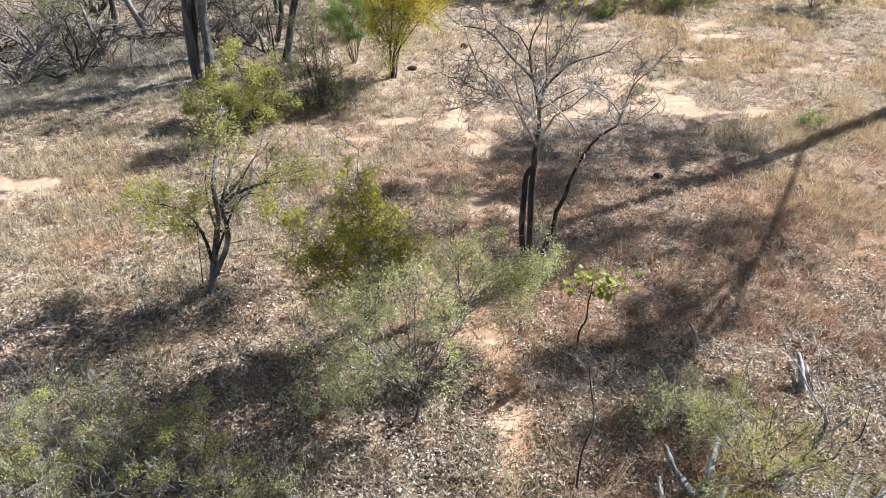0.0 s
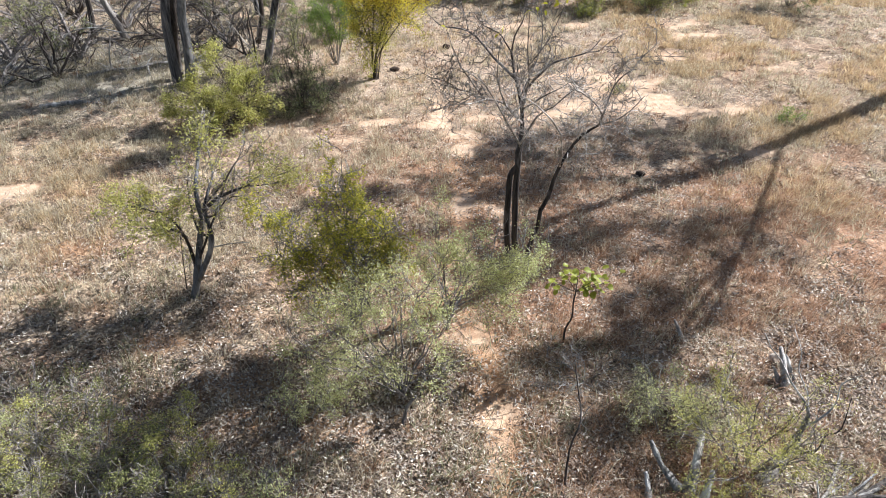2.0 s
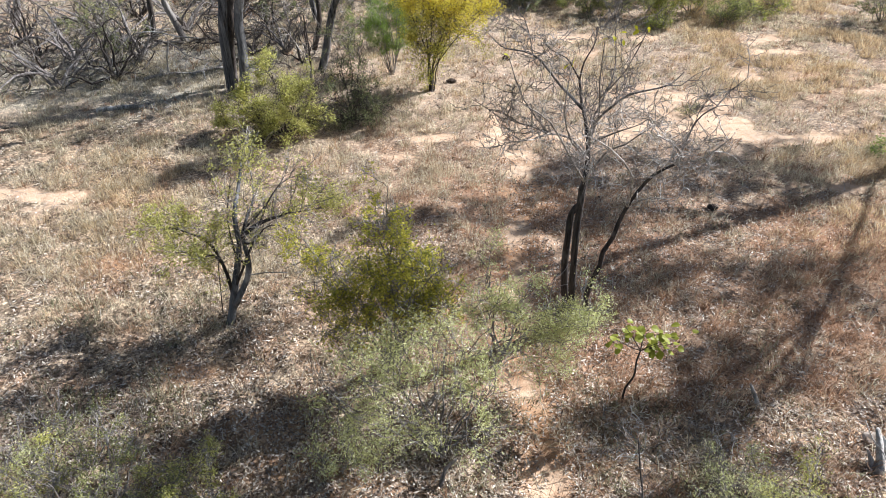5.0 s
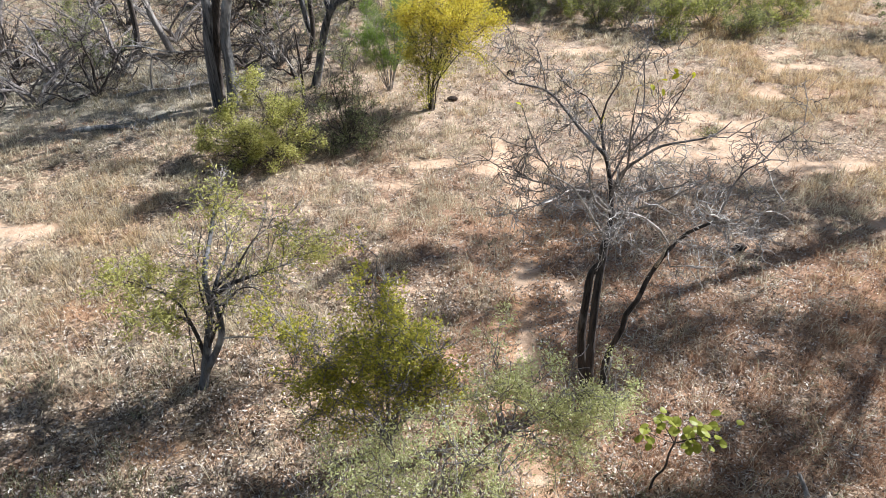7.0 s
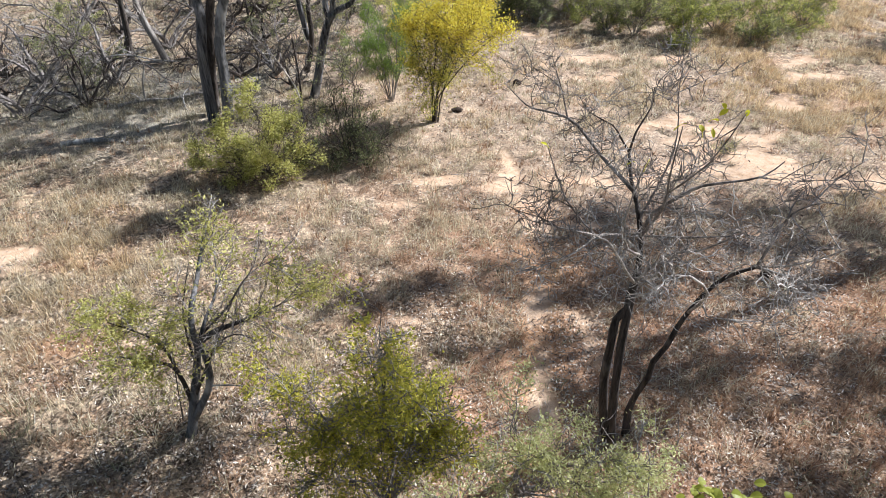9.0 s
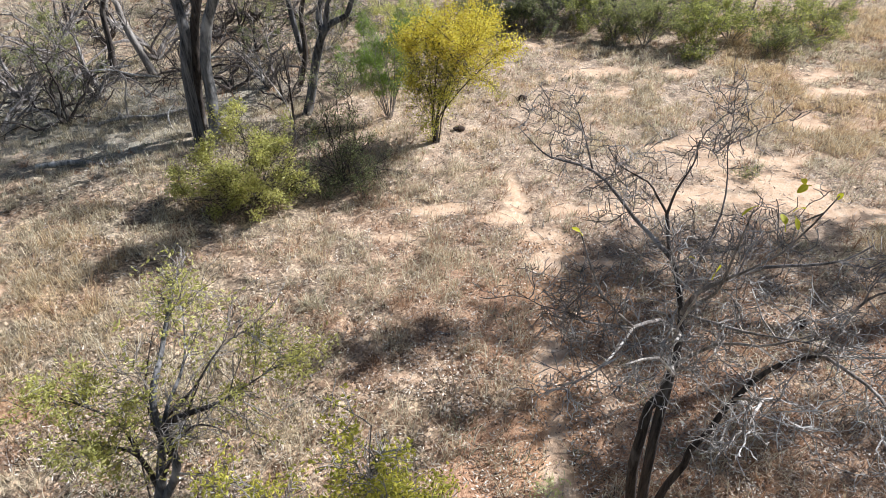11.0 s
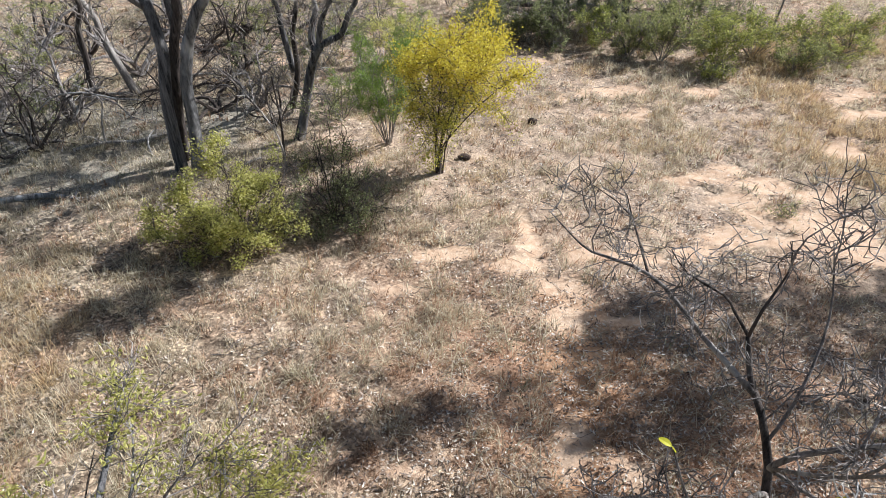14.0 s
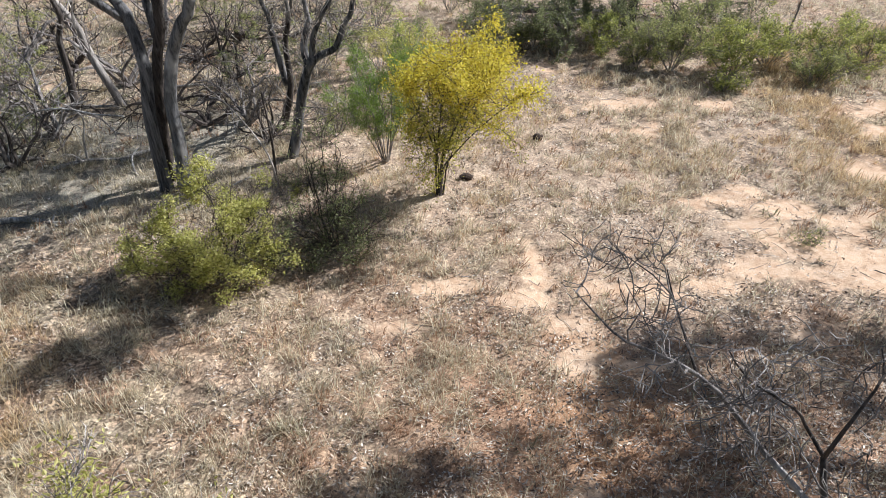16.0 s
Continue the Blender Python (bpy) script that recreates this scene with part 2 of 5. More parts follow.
L_OLIVE = leaf("olive_leaf", [(0.0, (0.28, 0.29, 0.06)), (0.6, (0.55, 0.525, 0.11)), (1.0, (0.84, 0.73, 0.14))], 0.6)
L_GREY = leaf("grey_green_leaf", [(0.0, (0.40, 0.41, 0.17)), (0.55, (0.67, 0.68, 0.33)), (1.0, (0.88, 0.87, 0.56))], 0.64)
RED_CLOD = bark("red_earth_clod", (0.16, 0.06, 0.035), (0.34, 0.15, 0.09), None, 0.6, 20)
L_MUTED = leaf("muted_green_leaf", [(0.0, (0.17, 0.19, 0.075)), (0.55, (0.37, 0.385, 0.155)), (1.0, (0.62, 0.61, 0.27))], 0.52)
L_DARK = leaf("dark_green_leaf", [(0.0, (0.11, 0.125, 0.055)), (0.6, (0.26, 0.285, 0.125)), (1.0, (0.48, 0.50, 0.26))], 0.5)
L_BUSH = leaf("bush_green_leaf", [(0.0, (0.17, 0.20, 0.05)), (0.6, (0.43, 0.45, 0.13)), (1.0, (0.68, 0.66, 0.24))], 0.5)
L_FERN = leaf("fresh_green_leaf", [(0.0, (0.13, 0.21, 0.04)), (0.6, (0.25, 0.37, 0.08)), (1.0, (0.40, 0.50, 0.14))], 0.48)
L_BROAD = leaf("broad_yellow_green_leaf", [(0.0, (0.11, 0.14, 0.035)), (0.5, (0.26, 0.29, 0.05)), (1.0, (0.56, 0.53, 0.07))], 0.4, 0.45)
L_HERB = leaf("dry_herb", [(0.0, (0.13, 0.12, 0.07)), (0.5, (0.30, 0.29, 0.17)), (1.0, (0.52, 0.49, 0.32))], 0.4)
L_CANOPY = leaf("canopy_leaf", [(0.0, (0.06, 0.075, 0.03)), (1.0, (0.14, 0.16, 0.07))], 0.15)
LITTER = leaf("fallen_leaf", [(0.0, (0.085, 0.056, 0.043)), (0.35, (0.26, 0.185, 0.142)), (0.62, (0.46, 0.368, 0.298)), (0.86, (0.68, 0.595, 0.505)), (1.0, (0.86, 0.80, 0.72))], 0.0, 0.65, 6.5, 0.9)
STRAW = leaf("dry_straw_grass", [(0.0, (0.30, 0.24, 0.155)), (0.5, (0.62, 0.525, 0.37)), (1.0, (0.86, 0.78, 0.60))], 0.45, 0.7)
BLOND = leaf("blond_grass_blade", [(0.0, (0.34, 0.235, 0.125)), (0.5, (0.66, 0.49, 0.295)), (1.0, (0.86, 0.70, 0.46))], 0.45, 0.7)
RUST = leaf("rust_brown_grass", [(0.0, (0.22, 0.115, 0.066)), (0.5, (0.45, 0.265, 0.16)), (1.0, (0.68, 0.48, 0.33))], 0.45, 0.7)
GREYWOOD = bark("silver_grey_dead_wood", (0.09, 0.084, 0.078), (0.40, 0.38, 0.355), (0.62, 0.60, 0.57), 0.55, 20)
SILVER = bark("bleached_dead_wood", (0.26, 0.24, 0.22), (0.62, 0.585, 0.545), (0.80, 0.77, 0.73), 0.55, 20)
TWIG_MID = bark("brown_grey_twig_bark", (0.085, 0.075, 0.068), (0.32, 0.285, 0.265), (0.44, 0.41, 0.38), 0.58, 18)
CLOD = bark("dark_dry_clod", (0.02, 0.014, 0.011), (0.09, 0.06, 0.045), None, 0.6, 20)
STONE = bark("buff_stone", (0.28, 0.22, 0.17), (0.5, 0.42, 0.35), None, 0.6, 8)


# ---- mesh helpers ----
class Shape:
    """Collects vertices and faces of one mesh."""

    def __init__(self):
        self.v, self.f, self.n = [], [], 0

    def tube(self, pts, r0, r1, sides=6, rough=0.0, flare=0.0):
        """A tapered stem along pts, its tip closed."""
        p = np.array(pts, float)
        n = len(p)
        tan = np.gradient(p, axis=0)
        tan /= np.linalg.norm(tan, axis=1)[:, None] + 1e-9
        ref = np.array([0.3, 0.9, 0.2]) if abs(tan[0][2]) > 0.7 else np.array([0, 0, 1.0])
        u = np.cross(tan, ref)
        u /= np.linalg.norm(u, axis=1)[:, None] + 1e-9
        w = np.cross(tan, u)
        s = np.linspace(0, 1, n)
        rad = r0 + (r1 - r0) * s
        if flare:
            rad = rad * (1 + flare * np.exp(-s * n * 0.9))
        a = np.arange(sides) * 2 * math.pi / sides
        k = np.ones((n, sides))
        if rough:
            k += rng.uniform(-rough, rough, (n, sides)) + rng.uniform(-rough, rough, (1, sides))
        ring = p[:, None, :] + (rad[:, None] * k)[:, :, None] * (np.cos(a)[None, :, None] * u[:, None, :] + np.sin(a)[None, :, None] * w[:, None, :])
        self.v.append(ring.reshape(-1, 3))
        b = self.n
        for i in range(n - 1):
            for j in range(sides):
                j2 = (j + 1) % sides
                self.f.append((b + i * sides + j, b + i * sides + j2, b + (i + 1) * sides + j2, b + (i + 1) * sides + j))
        self.f.append(tuple(b + (n - 1) * sides + j for j in range(sides)))
        self.f.append(tuple(b + j for j in reversed(range(sides))))
        self.n += n * sides

    def leaves(self, at, length, width, up=0.3, droop=0.0, fold=0.25, flat=0.0):
        """One folded leaf of two faces at every point."""
        at = np.asarray(at, float)
        n = len(at)
        if not n:
            return
        d = rng.normal(size=(n, 3))
        d[:, 2] = d[:, 2] * 0.6 + up - droop
        d /= np.linalg.norm(d, axis=1)[:, None]
        s = np.cross(d, rng.normal(size=(n, 3)) + np.array([0, 0, flat]))
        s /= np.linalg.norm(s, axis=1)[:, None] + 1e-9
        nrm = np.cross(d, s)
        L = (length * rng.uniform(0.6, 1.3, n))[:, None]
        W = (width * rng.uniform(0.6, 1.3, n))[:, None]
        v = np.stack([at, at + d * L * 0.5 + s * W * 0.5 + nrm * W * fold, at + d * L, at + d * L * 0.5 - s * W * 0.5 + nrm * W * fold], 1)
        self.v.append(v.reshape(-1, 3))
        i = self.n + np.arange(n) * 4
        self.f.extend(np.stack([i, i + 1, i + 2], 1).tolist())
        self.f.extend(np.stack([i, i + 2, i + 3], 1).tolist())
        self.n += n * 4

    def mesh(self, name, mat, origin=(0, 0, 0), smooth=False):
        me = bpy.data.meshes.new(name)
        v = np.concatenate(self.v) - np.array(origin) if self.v else np.zeros((0, 3))
        me.from_pydata(v.tolist(), [], self.f)
        me.materials.append(mat)
        if smooth:
            me.polygons.foreach_set("use_smooth", [True] * len(me.polygons))
        me.update()
        return me


def round_leaf(at, length, ratio, tilt=0.5):
    """One broad leaf with a midrib fold, a rounded outline and a short stalk."""
    sh = Shape()
    turn, lean = rng.uniform(0, 2 * math.pi), rng.normal(0, tilt)
    d = np.array([math.cos(turn) * math.cos(lean), math.sin(turn) * math.cos(lean), math.sin(lean)])
    side = np.cross(d, [0, 0, 1.0])
    side = side / np.linalg.norm(side) + np.array([0, 0, rng.normal(0, 0.35)])
    up = np.cross(side, d)
    t = np.array([0.0, 0.12, 0.32, 0.55, 0.78, 0.94, 1.0])
    half = 0.5 * ratio * np.array([0.0, 0.55, 0.95, 1.0, 0.78, 0.4, 0.0])
    sag = -0.25 * t ** 2
    mid = np.array(at) + length * (t[:, None] * d + sag[:, None] * np.array([0, 0, 1.0]))
    rise = 0.18 * half[:, None] * up
    sh.v.append(np.concatenate([mid, mid + length * (half[:, None] * side + rise), mid + length * (-half[:, None] * side + rise)]))
    for k in range(6):
        sh.f += [(k, k + 1, k + 8, k + 7), (k, k + 14, k + 15, k + 1)]
    sh.n = 21
    sh.tube([np.array(at) - d * length * 0.35 + [0, 0, -0.01], np.array(at)], 0.003, 0.002, 3)
    return sh


def thing(name, base, label, category, group=""):
    ob = new(name)
    ob.empty_display_size = 0.2
    ob.location = base
    return tagged(ob, label, category, group)


def part(name, shape, mat, parent, label="", smooth=False, origin=None):
    ob = new(name, shape.mesh(name, mat, parent.location if origin is None else origin, smooth))
    ob.parent = parent
    return tagged(ob, label)


def wander(p, d, length, segs, bend, lift=0.0):
    """A crooked line from p along d."""
    p, d = np.array(p, float), np.array(d, float)
    d /= np.linalg.norm(d)
    out = [p]
    for _ in range(segs):
        d = d + rng.normal(size=3) * bend + np.array([0, 0, lift])
        d /= np.linalg.norm(d)
        p = p + d * length / segs
        out.append(p)
    return np.array(out)


def sprout(shape, line, r_at, kids, length, levels, spread=0.9, bend=0.22, lift=0.05, start=0.25, shrink=0.62, tips=None, rmin=0.0025, sides=3):
    """Side twigs along a line, and twigs on those."""
    n = len(line)
    for _ in range(kids):
        s = rng.uniform(start, 1.0) * (n - 1)
        i = min(int(s), n - 2)
        p = line[i] + (line[i + 1] - line[i]) * (s - i)
        ax = line[i + 1] - line[i]
        ax = ax / (np.linalg.norm(ax) + 1e-9)
        d = ax * rng.uniform(0.3, 0.9) + rng.normal(size=3) * spread * 0.6 + np.array([0, 0, lift * 2])
        L = length * rng.uniform(0.55, 1.25)
        segs = 5 if levels > 1 else 3
        tw = wander(p, d, L, segs, bend, lift)
        tw[1:, 2] = np.maximum(tw[1:, 2], 0.02)
        shape.tube(tw, max(r_at, rmin), rmin, sides if levels < 2 else 4)
        if tips is not None:
            tips.append(tw)
        if levels > 1:
            sprout(shape, tw, max(r_at * 0.6, rmin), max(2, int(kids * 0.8)), length * shrink, levels - 1, spread, bend, lift, 0.2, shrink, tips, rmin, sides)


def twigs(ob, line, r_at, kids, length, levels=2, spread=0.9, bend=0.22, lift=0.04, start=0.25, mat=None, tips=None, rmin=0.003):
    """Side twigs along a limb, each with its own sprays, borne by that limb."""
    owner = next((o for p, o in LIMB_LINES if np.shares_memory(p, line)), ob)
    for _ in range(kids):
        sh = Shape()
        sprout(sh, line, r_at, 1, length, 1, spread, bend, lift, start, 0.6, mine := [], rmin)
        sprout(sh, mine[0], max(r_at * 0.6, rmin), rng.integers(3, 8), length * 0.6, levels - 1, spread, bend, lift, 0.15, 0.6, mine, rmin)
        if tips is not None:
            tips.extend(mine)
        part("twig", sh, mat or TWIG, owner, origin=ob.location)


def along(lines, count, jitter, start=0.2):
    """Points scattered about a set of twigs."""
    if not lines:
        return np.zeros((0, 3))
    pick = rng.integers(0, len(lines), count)
    s = rng.uniform(start, 1.0, count)
    out = np.empty((count, 3))
    for k in range(count):
        ln = lines[pick[k]]
        t = s[k] * (len(ln) - 1)
        i = min(int(t), len(ln) - 2)
        out[k] = ln[i] + (ln[i + 1] - ln[i]) * (t - i)
    out += rng.normal(size=(count, 3)) * jitter
    out[:, 2] = np.maximum(out[:, 2], 0.03)
    return out


def tufted(lines, count, jitter, start=0.2, per=14):
    """Points gathered in leaf tufts along a set of twigs."""
    heart = along(lines, max(1, count // per), jitter * 0.6, start)
    reach = jitter * rng.uniform(0.45, 1.1, len(heart))
    out = np.repeat(heart, per, 0) + rng.normal(size=(len(heart) * per, 3)) * np.repeat(reach, per)[:, None]
    out[:, 2] = np.maximum(out[:, 2], 0.03)
    return out


def shrub(name, x, y, height, radius, stems, leaves, size, mat, label, wood=None, r=0.012, narrow=0.45, kids=6, levels=2, lean=(0, 0), low=0.25, up=0.3, group="", jitter=0.05, category="shrub", gather=0.4):
    """A many-stemmed bush: crooked stems, twigs, and leaves borne on the twigs."""
    base = (x, y, gz(x, y) - 0.02)
    ob = thing(name, base, label, category, group)
    tips = []
    for k in range(stems):
        a = 2 * math.pi * (k + rng.uniform(-0.3, 0.3)) / stems
        reach = radius * rng.uniform(0.35, 1.0)
        h = height * rng.uniform(0.7, 1.0) * (1 - 0.3 * (reach / radius) ** 2)
        d = np.array([math.cos(a) * reach + lean[0], math.sin(a) * reach + lean[1], h])
        line = wander(np.array(base) + [math.cos(a) * 0.05, math.sin(a) * 0.05, 0], d, np.linalg.norm(d), 6, 0.12, 0.02)
        stem = Shape()
        stem.tube(line, r * rng.uniform(0.7, 1.2), r * 0.3, 5)
        sprout(stem, line, r * 0.4, kids, min(radius, height) * 0.5, levels, 0.95, 0.2, 0.03, low, 0.55, tips, 0.003)
        part("stem", stem, wood or TWIG, ob)
    pick = rng.permutation(len(tips))[:max(12, int(len(tips) * gather))]
    crown = Shape()
    crown.leaves(tufted([tips[k] for k in pick], leaves, jitter), size, size * narrow, up, flat=1.2)
    part("foliage", crown, mat, ob)
    return ob


# ---- ground ----
def axis(lo, hi, step, far):
    mid = np.arange(lo, hi + step / 2, step)
    grow = np.cumsum(step * 1.35 ** np.arange(1, 30))
    grow = grow[grow < far]
    return np.concatenate([(lo - grow)[::-1], mid, hi + grow])


def build_ground():
    xs, ys = axis(-12.0, 13.0, 0.075, 700), axis(2.4, 24.0, 0.075, 700)
    X, Y = np.meshgrid(xs, ys)
    Z = ground_z(X, Y)
    v = np.stack([X, Y, Z], -1).reshape(-1, 3)
    nx, ny = len(xs), len(ys)
    i = (np.arange(ny - 1)[:, None] * nx + np.arange(nx - 1)[None, :]).ravel()
    f = np.stack([i, i + 1, i + nx + 1, i + nx], 1)
    me = bpy.data.meshes.new("ground")
    me.from_pydata(v.tolist(), [], f.tolist())
    near = (np.abs(X) < 40) & (np.abs(Y) < 60)
    bare = np.where(near, bare_soil(X, Y), 0.1)
    red = np.where(near, np.clip(spots(X, Y, RED_SPOTS) * (0.4 + vnoise(X, Y, 0.25, 12)), 0, 0.6), 0)
    red = np.where(near, np.maximum(red, 0.85 * np.exp(-(track_distance(X, Y) / 0.34) ** 2) * (Y < 12)), 0)
    grey = np.clip((-X - 3.6) / 2, 0, 1) * np.clip((Y - 13.2) / 2, 0, 1) * (0.5 + 0.5 * vnoise(X, Y, 1.5, 61)) * (0.8 - 0.6 * np.clip((Y - 18.5) / 2, 0, 1))
    band = 0.85 * np.exp(-((X - 4.4) / 3.0) ** 2 - ((Y - 7.5) / 3.4) ** 2) + 0.75 * np.exp(-((X - 1.3) / 2.0) ** 2 - ((Y - 9.3) / 2.4) ** 2) + 0.75 * np.exp(-((X - 0.1) / 1.8) ** 2 - ((Y - 7.6) / 1.6) ** 2) + 0.5 * np.exp(-((X + 0.3) / 2.3) ** 2 - ((Y - 11.8) / 1.9) ** 2) + 0.6 * np.exp(-((X - 7.5) / 2.4) ** 2 - ((Y - 9.3) / 2.2) ** 2) + 0.35 * np.exp(-((X - 9.5) / 3.0) ** 2 - ((Y - 15.0) / 3.5) ** 2)
    rust = np.clip(np.clip((Y - 3.8) / 2.2, 0, 1) * band * (0.25 + 1.1 * vnoise(X, Y, 0.8, 71) + 0.5 * (vnoise(X, Y, 0.25, 72) - 0.5)), 0, 0.9) * (1 - bare)
    pale = np.clip((Y - 9.5) / 3, 0, 1) * np.clip((X + 6) / 3, 0, 1) * (0.5 + 0.5 * np.clip(np.maximum((X + 0.5) / 2, (Y - 13) / 1.5), 0, 1)) * np.clip(0.1 + 1.0 * vnoise(X, Y, 1.4, 81) + 0.5 * (vnoise(X, Y, 0.35, 82) - 0.5), 0, 0.55) * (1 - bare)
    pale = np.maximum(pale, 0.7 * np.exp(-((X - 1.2) / 4.0) ** 2 - ((Y - 16.2) / 3.2) ** 2) * (0.4 + 0.9 * vnoise(X, Y, 0.5, 83))) * (1 - bare) * (1 - 0.6 * np.clip((X - 5.5) / 2, 0, 1))
    for key, val in (("pale", pale), ("bare", bare), ("red", red), ("grey", grey), ("rust", rust)):
        me.attributes.new(key, "FLOAT", "POINT").data.foreach_set("value", val.ravel().astype(np.float32))
    me.polygons.foreach_set("use_smooth", [True] * len(me.polygons))
    me.materials.append(ground_material())
    me.update()
    tagged(new("ground", me), "dry sandy bush ground strewn with leaf litter", "ground", kind="structure")


build_ground()


def quads_object(name, v, faces, mat, label, category):
    me = bpy.data.meshes.new(name)
    me.from_pydata(v.reshape(-1, 3).tolist(), [], faces.tolist())
    me.materials.append(mat)
    me.update()
    return tagged(new(name, me), label, category, kind="stuff")


def in_view(n, y0=2.6, y1=30.0, bias=1.7):
    """Random places on the open ground, denser near the walk."""
    y = y0 + (y1 - y0) * rng.uniform(0, 1, n) ** bias
    half = 4.2 + (y - 2.6) * 0.62
    x = rng.uniform(-1, 1, n) * half + 0.3
    x = x + np.where(rng.uniform(0, 1, n) < 0.3, rng.normal(0, 1.6, n), 0)
    y = y - np.where(rng.uniform(0, 1, n) < 0.14, rng.exponential(1.3, n), 0)
    wide = rng.uniform(0, 1, n) < 0.12
    x = np.where(wide, rng.normal(0.5, 9.0, n), x)
    y = np.where(wide, rng.normal(9.0, 9.0, n), y)
    return x, y


def litter(name, n, length, width, keep, label, mat):
    x, y = in_view(n)
    ok = rng.uniform(0, 1, n) < keep(x, y)
    x, y = x[ok], y[ok]
    n = len(x)
    a = rng.uniform(0, 2 * math.pi, n)
    far = 1 + np.clip((y - 8) / 14, 0, 1) * 0.25
    L, W = length * rng.uniform(0.3, 1.55, n) * far, width * rng.uniform(0.6, 1.4, n) * far
    z = ground_z(x, y) + rng.uniform(0.003, 0.05, n)
    tilt, curl = rng.normal(0, 0.36, n), rng.uniform(-0.1, 0.5, n)
    roll_ = rng.normal(0, 0.5, n)
    dx, dy = np.cos(a), np.sin(a)
    c = np.stack([x, y, z], 1)
    d = np.stack([dx * np.cos(tilt), dy * np.cos(tilt), np.sin(tilt)], 1)
    s = np.stack([-dy * np.cos(roll_), dx * np.cos(roll_), np.sin(roll_)], 1)
    up = np.array([0, 0, 1.0])
    v = np.stack([c - d * L[:, None] / 2 + up * (curl * L * 0.3)[:, None], c + s * W[:, None] / 2, c + d * L[:, None] / 2 + up * (curl * L * 0.3)[:, None], c - s * W[:, None] / 2], 1)
    i = np.arange(n) * 4
    f = np.concatenate([np.stack([i, i + 1, i + 3], 1), np.stack([i + 1, i + 2, i + 3], 1)])
    v[:, :, 2] = np.maximum(v[:, :, 2], ground_z(v[:, :, 0].ravel(), v[:, :, 1].ravel()).reshape(-1, 4) + 0.003)
    return quads_object(name, v, f, mat, label, "leaf litter")


def grass(name, tufts, blades, height, spread, keep, label, mat, wide=0.006, lean=0.9, reach=(2.6, 30.0, 1.7)):
    x, y = in_view(tufts, *reach)
    ok = rng.uniform(0, 1, tufts) < keep(x, y)
    x, y = x[ok], y[ok]
    k = rng.uniform(0.5, 1.4, len(x))
    x, y, k = np.repeat(x, blades), np.repeat(y, blades), np.repeat(k, blades)
    n = len(x)
    a = rng.uniform(0, 2 * math.pi, n)
    q = rng.uniform(0, 1, n) ** 0.5 * spread * k
    bx, by = x + np.cos(a) * q, y + np.sin(a) * q
    h = height * k * rng.uniform(0.4, 1.2, n)
    a2 = a + rng.normal(0, 0.9, n)
    ln = np.abs(rng.normal(0, lean, n)) + 0.15
    b = np.stack([bx, by, ground_z(bx, by) - 0.005], 1)
    out = np.stack([np.cos(a2), np.sin(a2), np.zeros(n)], 1)
    side = np.stack([-np.sin(a2 + 0.6), np.cos(a2 + 0.6), np.zeros(n)], 1)
    w = (wide * (1 + np.clip((y - 8) / 12, 0, 1.3)) * rng.uniform(0.6, 1.4, n))[:, None]
    up = np.array([0, 0, 1.0])
    m = b + out * (h * ln * 0.35)[:, None] + up * (h * 0.55)[:, None]
    t = b + out * (h * ln)[:, None] + up * (h * np.clip(1 - ln * 0.45, 0.15, 1))[:, None]
    v = np.stack([b - side * w / 2, b + side * w / 2, m + side * w / 2.4, m - side * w / 2.4, t], 1)
    i = np.arange(n) * 5
    f = np.concatenate([np.stack([i, i + 1, i + 2], 1), np.stack([i, i + 2, i + 3], 1), np.stack([i + 3, i + 2, i + 4], 1)])
    return quads_object(name, v, f, mat, label, "grass")


def straw_zone(x, y):
    left = np.clip((0.6 - x) / 2.5, 0, 1) * np.clip((y - 7) / 2.5, 0, 1) * np.clip((17 - y) / 2, 0.25, 1)
    right = np.clip((x - 4.0) / 3, 0, 1) * np.clip((y - 9) / 4, 0, 1)
    back = np.clip((y - 14) / 4, 0, 0.6)
    k = np.clip(left + right + back + 0.42 * np.clip((y - 5) / 3, 0.4, 1), 0, 1)
    return k * (1 - bare_soil(x, y)) * np.clip((vnoise(x, y, 0.9, 21) * 0.6 + vnoise(x, y, 0.3, 31) * 0.5 - 0.4) * 3.2, 0.04, 1)


def leaf_drift(x, y):
    """Ground under the eucalypt's boughs, where fallen leaves smother the grass."""
    return np.exp(-((x - 2.8) / 2.2) ** 2 - ((y - 10.5) / 1.6) ** 2)


def rust_zone(x, y):
    k = 1.2 * np.clip(1 - np.abs(x - 4.2) / 4.5, 0, 1) * np.clip((13 - y) / 3, 0, 1) + 0.45 * np.exp(-((x + 0.2) / 2.5) ** 2 - ((y - 11) / 2) ** 2) + 0.15
    return np.clip(k, 0, 1) * (1 - 0.7 * leaf_drift(x, y)) * (1 - bare_soil(x, y)) * np.clip((vnoise(x, y, 0.7, 22) * 0.6 + vnoise(x, y, 0.25, 32) * 0.5 - 0.42) * 3.2, 0.03, 1)


